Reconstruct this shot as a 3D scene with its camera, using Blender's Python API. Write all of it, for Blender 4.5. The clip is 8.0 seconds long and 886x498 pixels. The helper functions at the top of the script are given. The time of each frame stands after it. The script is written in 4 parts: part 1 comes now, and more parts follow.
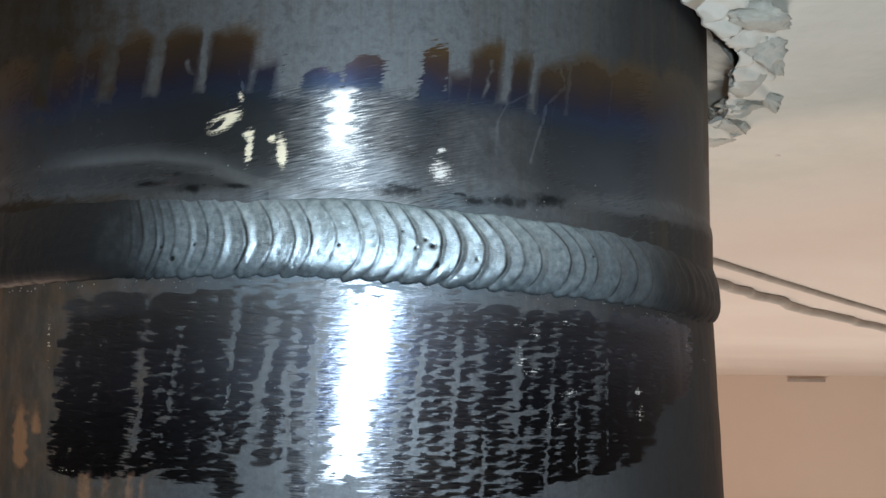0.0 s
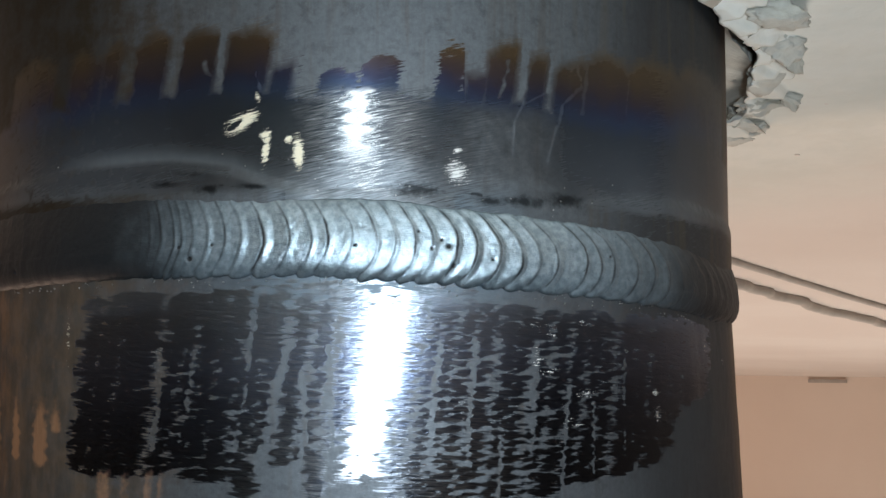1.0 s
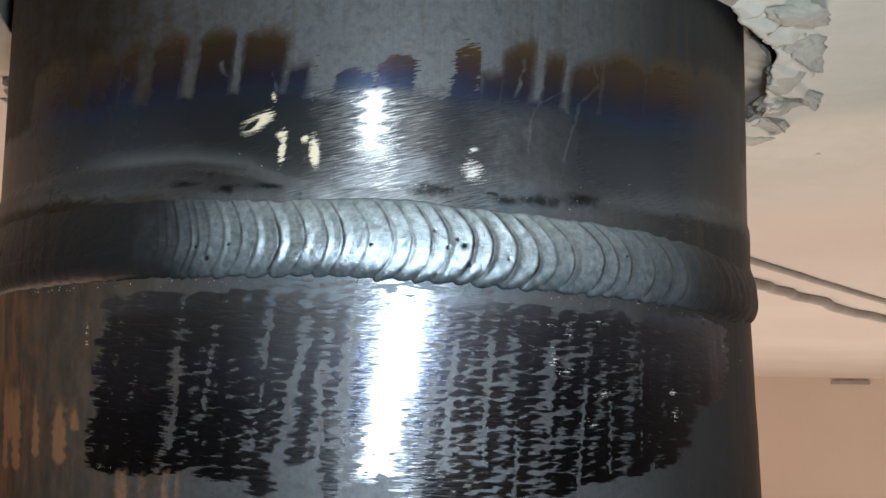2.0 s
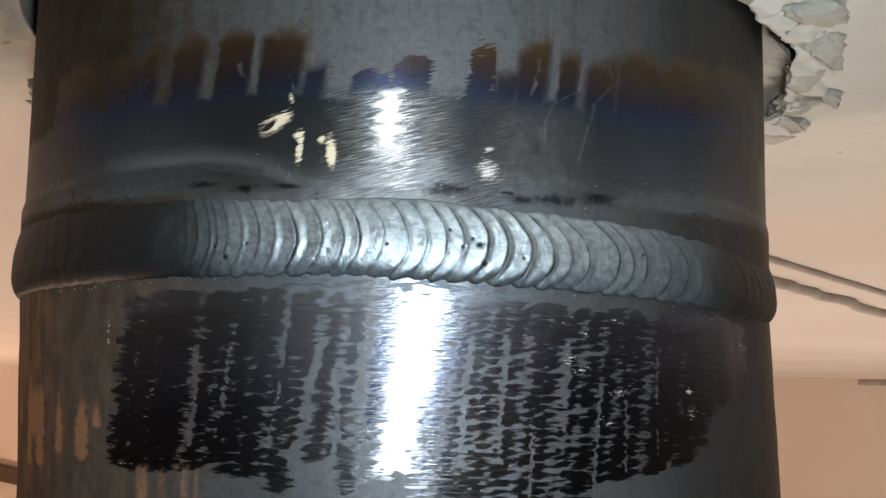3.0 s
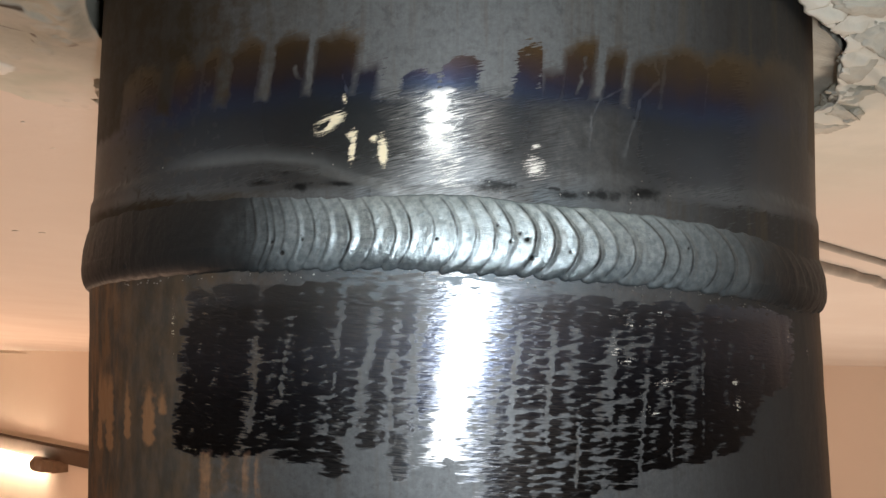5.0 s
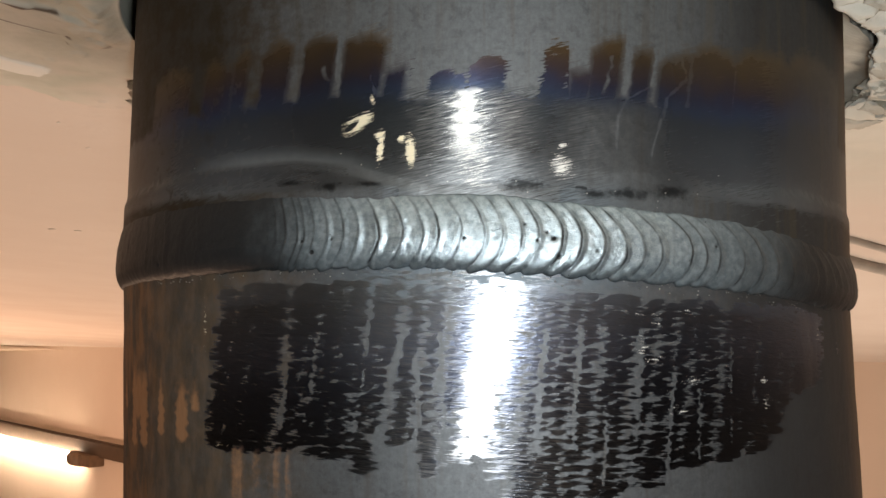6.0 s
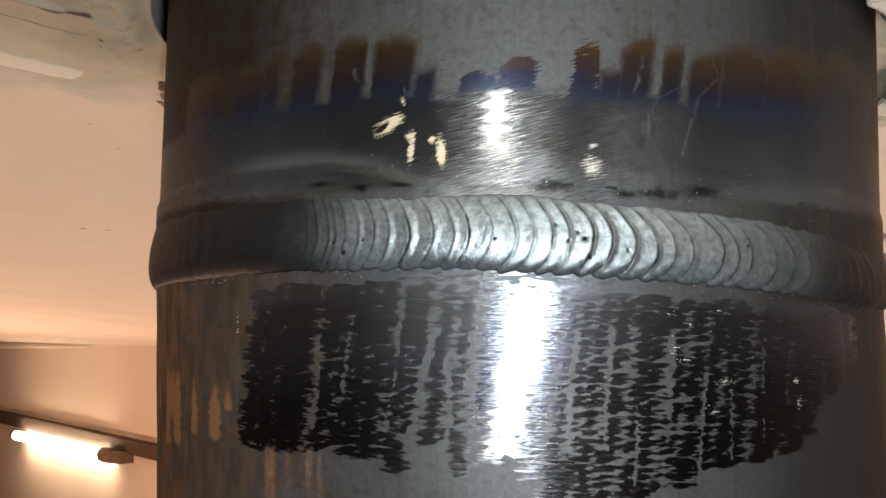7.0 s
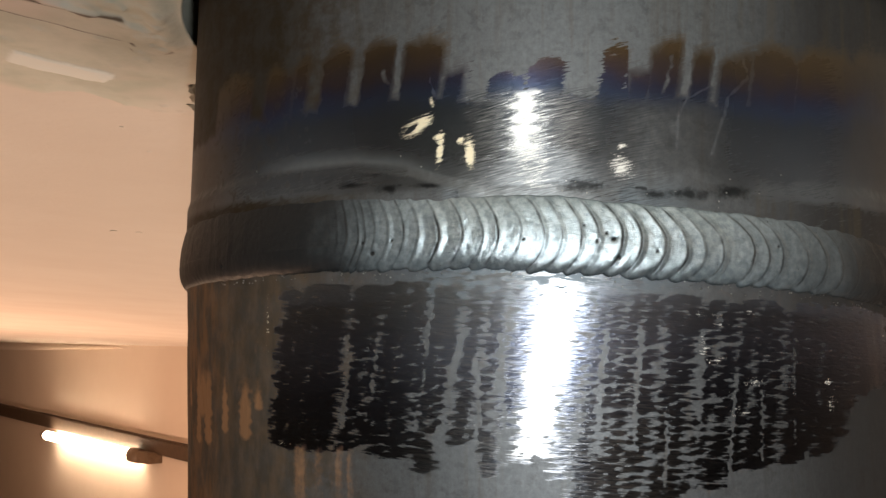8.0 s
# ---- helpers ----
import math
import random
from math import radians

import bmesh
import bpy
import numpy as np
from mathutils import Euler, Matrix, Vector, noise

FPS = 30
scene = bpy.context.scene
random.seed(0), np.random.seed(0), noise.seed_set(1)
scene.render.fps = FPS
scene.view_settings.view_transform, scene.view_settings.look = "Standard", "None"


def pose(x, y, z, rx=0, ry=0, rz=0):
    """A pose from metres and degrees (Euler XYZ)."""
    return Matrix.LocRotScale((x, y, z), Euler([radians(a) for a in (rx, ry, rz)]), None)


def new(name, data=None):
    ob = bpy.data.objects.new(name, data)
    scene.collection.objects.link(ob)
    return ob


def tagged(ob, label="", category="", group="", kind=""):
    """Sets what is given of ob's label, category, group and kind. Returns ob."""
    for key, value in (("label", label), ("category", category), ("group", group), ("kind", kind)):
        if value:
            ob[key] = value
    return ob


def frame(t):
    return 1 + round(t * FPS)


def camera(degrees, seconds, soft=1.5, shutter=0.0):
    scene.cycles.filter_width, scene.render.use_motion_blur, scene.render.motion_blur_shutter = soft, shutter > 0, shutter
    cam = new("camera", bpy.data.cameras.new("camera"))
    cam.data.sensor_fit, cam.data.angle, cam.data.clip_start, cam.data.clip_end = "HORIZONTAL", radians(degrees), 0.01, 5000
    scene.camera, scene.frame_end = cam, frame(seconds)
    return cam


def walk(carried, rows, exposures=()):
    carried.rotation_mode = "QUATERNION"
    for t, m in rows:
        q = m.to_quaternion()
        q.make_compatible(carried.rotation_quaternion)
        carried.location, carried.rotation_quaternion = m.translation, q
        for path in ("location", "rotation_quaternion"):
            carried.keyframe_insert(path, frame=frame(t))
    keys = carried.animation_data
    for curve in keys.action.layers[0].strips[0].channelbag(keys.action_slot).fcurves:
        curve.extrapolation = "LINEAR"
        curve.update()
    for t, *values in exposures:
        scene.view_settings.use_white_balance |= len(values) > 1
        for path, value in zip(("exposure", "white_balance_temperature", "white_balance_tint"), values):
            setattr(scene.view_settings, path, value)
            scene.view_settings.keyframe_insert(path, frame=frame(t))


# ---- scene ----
cam = camera(48.97, 8.0)
PATH = [
    (0.0, pose(-0.00286, -0.23345, -0.01307, 95.945, 0.622, -6.332)),
    (0.5, pose(-0.00286, -0.23346, -0.01294, 95.904, 0.602, -5.846)),
    (1.0, pose(-0.00252, -0.23345, -0.01311, 95.976, 0.564, -5.244)),
    (1.5, pose(-0.00225, -0.23332, -0.01315, 95.996, 0.499, -4.655)),
    (3.0, pose(-0.00067, -0.23456, -0.01360, 96.046, 0.363, -2.679)),
    (3.5, pose(-0.00012, -0.23576, -0.01364, 95.934, 0.361, -1.784)),
    (4.0, pose(-0.00018, -0.23697, -0.01342, 95.738, 0.327, -1.074)),
    (4.5, pose(0.00000, -0.23838, -0.01310, 95.493, 0.312, -0.276)),
    (6.0, pose(0.00100, -0.24095, -0.01254, 95.090, 0.301, 2.472)),
    (6.5, pose(0.00060, -0.24127, -0.01223, 94.986, 0.296, 3.218)),
    (7.0, pose(0.00024, -0.24159, -0.01212, 94.965, 0.307, 4.003)),
    (7.5, pose(0.00007, -0.24192, -0.01199, 94.930, 0.254, 4.854)),
    (8.0, pose(-0.00022, -0.24215, -0.01236, 95.072, 0.231, 5.523)),
]

# the light comes from a torch held beside the lens; the picture's balance drifts from cool to neutral
walk(cam, PATH, exposures=[(0.0, 0.06, 5650, 5), (3.0, 0.05, 6150, 9), (8.0, 0.08, 6900, 11)])

# ---- world and lights ----
world = bpy.data.worlds.new("world")
scene.world = world
world.use_nodes = True
world.node_tree.nodes["Background"].inputs[0].default_value = (1.0, 0.72, 0.52, 1)
world.node_tree.nodes["Background"].inputs[1].default_value = 0.02


def lamp(name, kind, power, colour, m, size):
    data = bpy.data.lights.new(name, kind)
    data.energy, data.color = power, colour
    if kind == "AREA":
        data.size = size
    else:
        data.shadow_soft_size = size
    ob = new(name, data)
    ob.matrix_world = m
    return ob


TORCH = lamp("torch_light", "POINT", 0.95, (0.93, 0.98, 1.0), pose(0.011, -0.246, -0.016), 0.0045)
# unseen fill lamps added low beyond the pipe, one on each side
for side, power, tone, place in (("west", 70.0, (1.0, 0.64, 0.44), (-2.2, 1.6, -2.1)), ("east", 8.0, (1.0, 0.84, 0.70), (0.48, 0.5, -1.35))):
    room = lamp("fill_light_" + side, "AREA", power, tone, pose(*place, 180, 0, 0), 0.5)
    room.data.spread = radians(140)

# ---- geometry of the place ----
R = 0.084                       # outer radius of the pipe
BEND = radians(1.32)            # each pipe leans this much off the common axis
WALL_U = Vector((0.733, -0.680, 0.0)).normalized()
WALL_N = Vector((0.680, 0.733, 0.0)).normalized()
WALL_D = 1.677                  # from the axis to the face of the near wall


def ceiling_z(x, y):
    return 0.058 - 0.0546 * x - 0.0524 * y


def fbm(a, b, seed, octaves=3):
    """Smooth value noise on arrays of coordinates, about -1 to 1."""
    total, amp, norm = np.zeros(np.broadcast(a, b).shape), 1.0, 0.0
    table = np.random.default_rng(seed).uniform(-1, 1, (256, 256))
    for k in range(octaves):
        u, v = a * 2 ** k + 17.3 * k, b * 2 ** k + 5.1 * k
        i, j = np.floor(u).astype(int), np.floor(v).astype(int)
        fu, fv = u - i, v - j
        fu, fv = fu * fu * (3 - 2 * fu), fv * fv * (3 - 2 * fv)
        i0, i1, j0, j1 = i % 256, (i + 1) % 256, j % 256, (j + 1) % 256
        total = total + amp * ((table[i0, j0] * (1 - fu) + table[i1, j0] * fu) * (1 - fv) + (table[i0, j1] * (1 - fu) + table[i1, j1] * fu) * fv)
        norm, amp = norm + amp, amp * 0.5
    return total / norm


def step01(x, lo, hi):
    u = np.clip((x - lo) / (hi - lo), 0, 1)
    return u * u * (3 - 2 * u)


# ---- materials ----
class Nodes:
    """A short hand for building a material's node tree."""

    def __init__(self, name):
        self.mat = bpy.data.materials.new(name)
        self.mat.use_nodes = True
        self.tree = self.mat.node_tree
        self.bsdf = self.tree.nodes["Principled BSDF"]

    def put(self, socket, value):
        if isinstance(value, bpy.types.NodeSocket):
            self.tree.links.new(value, socket)
        elif isinstance(value, (tuple, list)) and len(value) == 3 and socket.type == "RGBA":
            socket.default_value = (*value, 1)
        else:
            socket.default_value = value

    def add(self, kind, **inputs):
        node = self.tree.nodes.new(kind)
        for key, value in inputs.items():
            self.put(node.inputs[key.replace("_", " ")], value)
        return node

    def attr(self, name):
        node = self.tree.nodes.new("ShaderNodeAttribute")
        node.attribute_name = name
        return node

    def math(self, op, a, b=0.0, clamp=False):
        node = self.tree.nodes.new("ShaderNodeMath")
        node.operation, node.use_clamp = op, clamp
        self.put(node.inputs[0], a)
        self.put(node.inputs[1], b)
        return node.outputs[0]

    def span(self, value, lo, hi, out_lo=0.0, out_hi=1.0):
        node = self.tree.nodes.new("ShaderNodeMapRange")
        node.interpolation_type = "SMOOTHSTEP"
        for key, v in zip(("Value", "From Min", "From Max", "To Min", "To Max"), (value, lo, hi, out_lo, out_hi)):
            self.put(node.inputs[key], v)
        return node.outputs[0]

    def mix(self, factor, a, b):
        node = self.tree.nodes.new("ShaderNodeMix")
        node.data_type = "RGBA"
        self.put(node.inputs["Factor"], factor)
        self.put(node.inputs[6], a)
        self.put(node.inputs[7], b)
        return node.outputs[2]

    def mixf(self, factor, a, b):
        node = self.tree.nodes.new("ShaderNodeMix")
        self.put(node.inputs[0], factor)
        self.put(node.inputs[2], a)
        self.put(node.inputs[3], b)
        return node.outputs[0]

    def noise(self, vector, scale, detail=3.0, rough=0.55):
        node = self.tree.nodes.new("ShaderNodeTexNoise")
        self.put(node.inputs["Vector"], vector)
        self.put(node.inputs["Scale"], scale)
        self.put(node.inputs["Detail"], detail)
        self.put(node.inputs["Roughness"], rough)
        return node.outputs["Fac"]

    def ramp(self, factor, stops):
        node = self.tree.nodes.new("ShaderNodeValToRGB")
        self.put(node.inputs[0], factor)
        while len(node.color_ramp.elements) < len(stops):
            node.color_ramp.elements.new(1.0)
        for el, (at, colour) in zip(node.color_ramp.elements, stops):
            el.position, el.color = at, (*colour, 1)
        return node.outputs[0]

    def vec(self, x, y, z=0.0):
        return self.add("ShaderNodeCombineXYZ", X=x, Y=y, Z=z).outputs[0]

    def bump(self, height, strength, distance, normal=None):
        node = self.add("ShaderNodeBump", Height=height, Strength=strength, Distance=distance)
        if normal is not None:
            self.put(node.inputs["Normal"], normal)
        return node.outputs[0]

    def done(self, **inputs):
        for key, value in inputs.items():
            self.put(self.bsdf.inputs[key.replace("_", " ")], value)
        return self.mat


# oxide colours from 60 mm below the weld to 60 mm above it
TINT = [(0.0, (0.060, 0.066, 0.080)), (0.25, (0.062, 0.072, 0.094)), (0.32, (0.080, 0.098, 0.150)), (0.38, (0.170, 0.210, 0.320)), (0.44, (0.230, 0.275, 0.360)),
        (0.48, (0.25, 0.28, 0.31)), (0.57, (0.20, 0.22, 0.235)), (0.625, (0.078, 0.090, 0.103)), (0.70, (0.035, 0.045, 0.059)), (0.725, (0.023, 0.038, 0.082)), (0.742, (0.021, 0.023, 0.055)),
        (0.757, (0.036, 0.024, 0.030)), (0.785, (0.062, 0.038, 0.016)), (0.82, (0.105, 0.067, 0.025)), (0.9, (0.15, 0.12, 0.07))]
ROT_UP, ROT_LOW = 0.295, 0.178


def pipe_material():
    n = Nodes("heat_tinted_steel")
    sep = n.add("ShaderNodeSeparateXYZ", Vector=n.attr("sz").outputs["Vector"])
    s, z = sep.outputs[0], sep.outputs[1]
    up = n.math("GREATER_THAN", z, 3.0)
    # grinding scratches: run round the pipe, tilted one way above the weld and the other below
    skew = n.mixf(up, 0.10, -0.24)
    zs = n.math("ADD", z, n.math("MULTIPLY", s, skew))
    scratch = n.noise(n.vec(n.math("MULTIPLY", s, 0.28), n.math("MULTIPLY", zs, 4.2)), 1.0, 4.0, 0.65)
    flat = n.vec(s, z)
    blot = n.noise(flat, 0.16, 3.0)
    mid = n.noise(flat, 0.7, 4.0, 0.6)
    grain = n.noise(flat, 5.0, 3.0, 0.7)
    streak = n.noise(n.vec(n.math("MULTIPLY", s, 0.45), n.math("MULTIPLY", z, 0.035)), 1.0, 3.0)
    edge = n.math("ADD", n.math("MULTIPLY", n.math("SUBTRACT", scratch, 0.5), 3.2), n.math("MULTIPLY", n.math("SUBTRACT", grain, 0.5), 0.35))
    teeth = n.noise(n.vec(n.math("MULTIPLY", s, 0.34), n.math("MULTIPLY", zs, 1.5)), 1.0, 2.0, 0.5)
    edge = n.math("ADD", edge, n.math("MULTIPLY", n.math("SUBTRACT", teeth, 0.5), 2.1))
    ground = n.span(n.math("ADD", n.attr("ground").outputs["Fac"], edge), -0.16, 0.16)
    soft = n.attr("soft").outputs["Fac"]
    # heat tint bands by height above or below the weld
    zt = n.math("ADD", z, n.math("MULTIPLY", n.math("SUBTRACT", blot, 0.5), 5.0))
    zt = n.math("ADD", zt, n.attr("lift").outputs["Fac"])
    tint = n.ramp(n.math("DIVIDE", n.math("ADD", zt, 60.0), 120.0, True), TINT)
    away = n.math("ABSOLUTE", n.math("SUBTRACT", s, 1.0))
    # the light's fall towards the pipe's sides is put into the tint
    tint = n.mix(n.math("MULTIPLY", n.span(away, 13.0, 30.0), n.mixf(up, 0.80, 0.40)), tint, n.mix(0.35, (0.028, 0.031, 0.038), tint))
    # sheen near the torch, put into the colour of the scratches
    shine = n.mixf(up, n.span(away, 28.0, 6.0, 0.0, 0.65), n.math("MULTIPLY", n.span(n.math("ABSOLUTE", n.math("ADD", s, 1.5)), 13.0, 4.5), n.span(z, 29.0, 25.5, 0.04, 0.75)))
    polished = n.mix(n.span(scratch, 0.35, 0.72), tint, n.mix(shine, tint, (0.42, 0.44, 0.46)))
    glint = n.attr("glint").outputs["Fac"]
    # painted highlight of the torch
    polished = n.mix(glint, polished, (0.60, 0.62, 0.63))
    brush = n.noise(n.vec(n.math("MULTIPLY", s, 2.6), n.math("MULTIPLY", z, 0.22)), 1.0, 4.0, 0.6)
    skin = n.math("ADD", n.math("MULTIPLY", n.noise(flat, 0.9, 9.0, 0.74), 0.82), n.math("MULTIPLY", brush, 0.18))
    scale = n.mix(n.span(skin, 0.27, 0.73), (0.106, 0.116, 0.126), (0.160, 0.173, 0.186))
    scale = n.mix(n.math("MULTIPLY", n.span(n.noise(flat, 0.33, 6.0, 0.7), 0.52, 0.66), 0.35), scale, (0.055, 0.054, 0.052))
    scale = n.mix(n.math("MULTIPLY", n.span(streak, 0.5, 0.72), 0.3), scale, (0.085, 0.064, 0.040))
    scale = n.mix(n.math("MULTIPLY", n.span(grain, 0.62, 0.8), 0.5), scale, (0.20, 0.195, 0.185))
    shade = n.math("SUBTRACT", 1.0, n.math("MULTIPLY", up, n.span(s, -10.0, -18.0)))
    # heat-greyed band by the weld; its fade to the sides follows the light
    haz = n.math("MULTIPLY", n.math("MULTIPLY", shade, n.span(n.math("ABSOLUTE", n.math("SUBTRACT", z, 3.0)), 11.5, 7.0)), n.math("MULTIPLY", n.span(blot, 0.25, 0.5, 0.5, 0.9), n.span(n.math("ABSOLUTE", s), 34.0, 13.0, 0.0, 1.0)))
    scale = n.mix(haz, scale, n.mix(mid, (0.095, 0.120, 0.143), (0.175, 0.212, 0.242)))
    ridge_light = n.attr("ridge_light").outputs["Fac"]
    # shade on the sides put into colour and sheen, mixed with brown oxide
    side_shade = n.span(n.math("ABSOLUTE", s), 23.0, 54.0)
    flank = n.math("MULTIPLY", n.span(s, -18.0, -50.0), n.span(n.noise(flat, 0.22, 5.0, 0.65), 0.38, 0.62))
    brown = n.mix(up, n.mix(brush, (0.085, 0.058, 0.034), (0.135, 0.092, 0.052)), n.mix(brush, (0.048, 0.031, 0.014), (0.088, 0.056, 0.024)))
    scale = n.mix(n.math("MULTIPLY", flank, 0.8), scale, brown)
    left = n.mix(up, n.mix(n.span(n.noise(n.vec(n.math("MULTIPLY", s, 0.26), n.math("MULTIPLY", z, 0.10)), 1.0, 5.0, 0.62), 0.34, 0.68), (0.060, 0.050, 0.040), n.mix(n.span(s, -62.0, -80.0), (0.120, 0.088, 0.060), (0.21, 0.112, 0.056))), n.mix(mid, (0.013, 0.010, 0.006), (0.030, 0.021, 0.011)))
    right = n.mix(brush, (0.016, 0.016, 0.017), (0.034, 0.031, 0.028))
    # warm reflection along the right rim, painted as brown
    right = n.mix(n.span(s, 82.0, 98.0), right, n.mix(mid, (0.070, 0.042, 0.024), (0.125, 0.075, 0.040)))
    scale = n.mix(n.math("MULTIPLY", side_shade, 0.85), scale, n.mix(n.math("LESS_THAN", s, 0.0), right, left))
    smear = n.math("MULTIPLY", n.math("MULTIPLY", up, n.span(s, 26.0, 40.0)), n.span(n.noise(n.vec(n.math("MULTIPLY", s, 0.30), n.math("MULTIPLY", z, 0.022)), 1.0, 3.0), 0.50, 0.66))
    scale = n.mix(n.math("MULTIPLY", smear, 0.25), scale, (0.105, 0.078, 0.040))
    hatch = n.math("MULTIPLY", up, n.math("MULTIPLY", n.span(z, 29.0, 27.0), n.span(away, 24.0, 9.0)))
    scale = n.mix(n.math("MULTIPLY", hatch, n.span(scratch, 0.56, 0.40)), scale, (0.045, 0.047, 0.050))
    scale = n.mix(n.math("MULTIPLY", hatch, n.span(scratch, 0.60, 0.72)), scale, (0.42, 0.43, 0.44))
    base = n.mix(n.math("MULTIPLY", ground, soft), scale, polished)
    base = n.mix(n.math("MULTIPLY", ridge_light, 0.85), base, n.mix(mid, (0.105, 0.120, 0.132), (0.170, 0.188, 0.200)))
    drip = n.span(n.math("ADD", n.attr("drip").outputs["Fac"], n.math("MULTIPLY", n.math("SUBTRACT", mid, 0.52), 3.0)), 0.0, 0.9)
    base = n.mix(n.math("MULTIPLY", drip, n.span(grain, 0.38, 0.62, 0.0, 0.5)), base, (0.068, 0.066, 0.062))
    rust = n.span(n.math("ADD", n.attr("rust").outputs["Fac"], n.math("MULTIPLY", n.math("SUBTRACT", mid, 0.5), 0.5)), 0.0, 0.5)
    base = n.mix(n.math("MULTIPLY", rust, 0.85), base, n.mix(brush, (0.28, 0.140, 0.068), (0.44, 0.255, 0.140)))
    worn = n.math("ADD", n.attr("bare").outputs["Fac"], n.math("MULTIPLY", n.math("SUBTRACT", scratch, 0.52), 4.2))
    worn = n.math("ADD", worn, n.math("MULTIPLY", n.math("SUBTRACT", grain, 0.5), 2.6))
    bare = n.span(worn, 0.0, 0.3)
    # cream spots on the left; silver-white elsewhere, painted highlight and glints included
    base = n.mix(bare, base, n.mix(n.span(s, -11.0, -5.0), (0.84, 0.77, 0.58), (0.74, 0.74, 0.71)))
    undercut_dark = n.span(n.math("ADD", n.attr("undercut_dark").outputs["Fac"], n.math("MULTIPLY", n.math("SUBTRACT", mid, 0.5), 2.0)), -0.35, 0.8)
    base = n.mix(n.math("MULTIPLY", undercut_dark, 0.9), base, (0.016, 0.018, 0.020))
    gs = n.math("MULTIPLY", n.math("MULTIPLY", ground, soft), n.math("SUBTRACT", 1.0, n.math("MULTIPLY", ridge_light, 0.8)))
    cover = n.math("MAXIMUM", n.math("MAXIMUM", bare, rust), drip)
    polish = n.math("MULTIPLY", gs, n.math("SUBTRACT", 1.0, cover))
    rough = n.mixf(polish, n.math("ADD", 0.46, n.math("MULTIPLY", mid, 0.18)), n.math("ADD", n.mixf(up, 0.17, 0.09), n.math("MULTIPLY", scratch, n.mixf(up, 0.32, 0.24))))
    sanded = n.math("MULTIPLY", up, n.math("MULTIPLY", n.span(z, 29.0, 27.0), n.span(away, 24.0, 9.0)))
    dents = n.noise(n.vec(n.math("MULTIPLY", s, 0.55), n.math("MULTIPLY", zs, 1.7)), 1.0, 3.0, 0.6)
    normal = n.bump(dents, n.math("MULTIPLY", polish, n.mixf(up, 0.7, 0.25)), 0.00007)
    normal = n.bump(teeth, n.math("MULTIPLY", polish, n.mixf(up, 0.6, 0.2)), 0.00006, normal)
    normal = n.bump(scratch, n.math("MULTIPLY", n.math("MAXIMUM", polish, sanded), 0.62), 0.000036, normal)
    normal = n.bump(grain, n.math("SUBTRACT", 0.45, n.math("MULTIPLY", polish, 0.42)), 0.00005, normal)
    tangent = n.tree.nodes.new("ShaderNodeTangent")
    tangent.direction_type, tangent.axis = "RADIAL", "Z"
    return n.done(Base_Color=base, Metallic=n.mixf(polish, n.mixf(cover, n.math("SUBTRACT", 0.78, n.math("MULTIPLY", side_shade, 0.66)), 0.25), n.math("MAXIMUM", glint, n.mixf(up, 1.0, n.math("SUBTRACT", 0.85, n.math("MULTIPLY", side_shade, 0.5))))), Roughness=rough, Normal=normal,
                  Anisotropic=n.math("MULTIPLY", polish, 0.97), Anisotropic_Rotation=n.mixf(up, ROT_LOW, ROT_UP), Tangent=tangent.outputs[0], Specular_IOR_Level=n.math("SUBTRACT", 0.3, n.math("MULTIPLY", side_shade, 0.24)))


def weld_material():
    n = Nodes("weld_metal")
    sep = n.add("ShaderNodeSeparateXYZ", Vector=n.attr("sz").outputs["Vector"])
    s, z = sep.outputs[0], sep.outputs[1]
    flat = n.vec(s, z)
    mid = n.noise(flat, 0.8, 4.0, 0.6)
    grain = n.noise(flat, 6.0, 3.0, 0.7)
    lines = n.noise(n.vec(n.math("MULTIPLY", n.attr("along").outputs["Fac"], 2.6), n.math("MULTIPLY", z, 0.15)), 1.0, 3.0, 0.6)
    base = n.mix(n.span(mid, 0.3, 0.72), (0.25, 0.315, 0.355), (0.44, 0.525, 0.575))
    base = n.mix(n.math("MULTIPLY", n.attr("groove_shade").outputs["Fac"], 0.88), base, (0.02, 0.021, 0.022))
    base = n.mix(n.math("MULTIPLY", n.span(lines, 0.52, 0.72), 0.22), base, (0.56, 0.61, 0.63))
    bead_shade = n.attr("bead_shade").outputs["Fac"]
    base = n.mix(bead_shade, base, n.mix(mid, (0.010, 0.011, 0.012), (0.024, 0.026, 0.028)))
    pits = n.span(n.noise(flat, 1.5, 2.0, 0.5), 0.735, 0.76)
    base = n.mix(pits, base, (0.02, 0.02, 0.02))
    rough = n.math("ADD", n.math("ADD", 0.16, n.math("MULTIPLY", mid, 0.24)), n.math("MULTIPLY", n.math("ADD", grain, n.math("MULTIPLY", bead_shade, 2.0)), 0.10))
    ticks = n.noise(n.vec(n.math("MULTIPLY", s, 1.1), n.math("MULTIPLY", z, 5.0)), 1.0, 4.0, 0.65)
    normal = n.bump(ticks, 0.85, 0.00008, n.bump(lines, 0.35, 0.00008))
    normal = n.bump(grain, 0.38, 0.00006, normal)
    return n.done(Base_Color=base, Metallic=n.mixf(bead_shade, 0.80, 0.1), Roughness=rough, Normal=normal, Specular_IOR_Level=n.mixf(bead_shade, 0.5, 0.22))


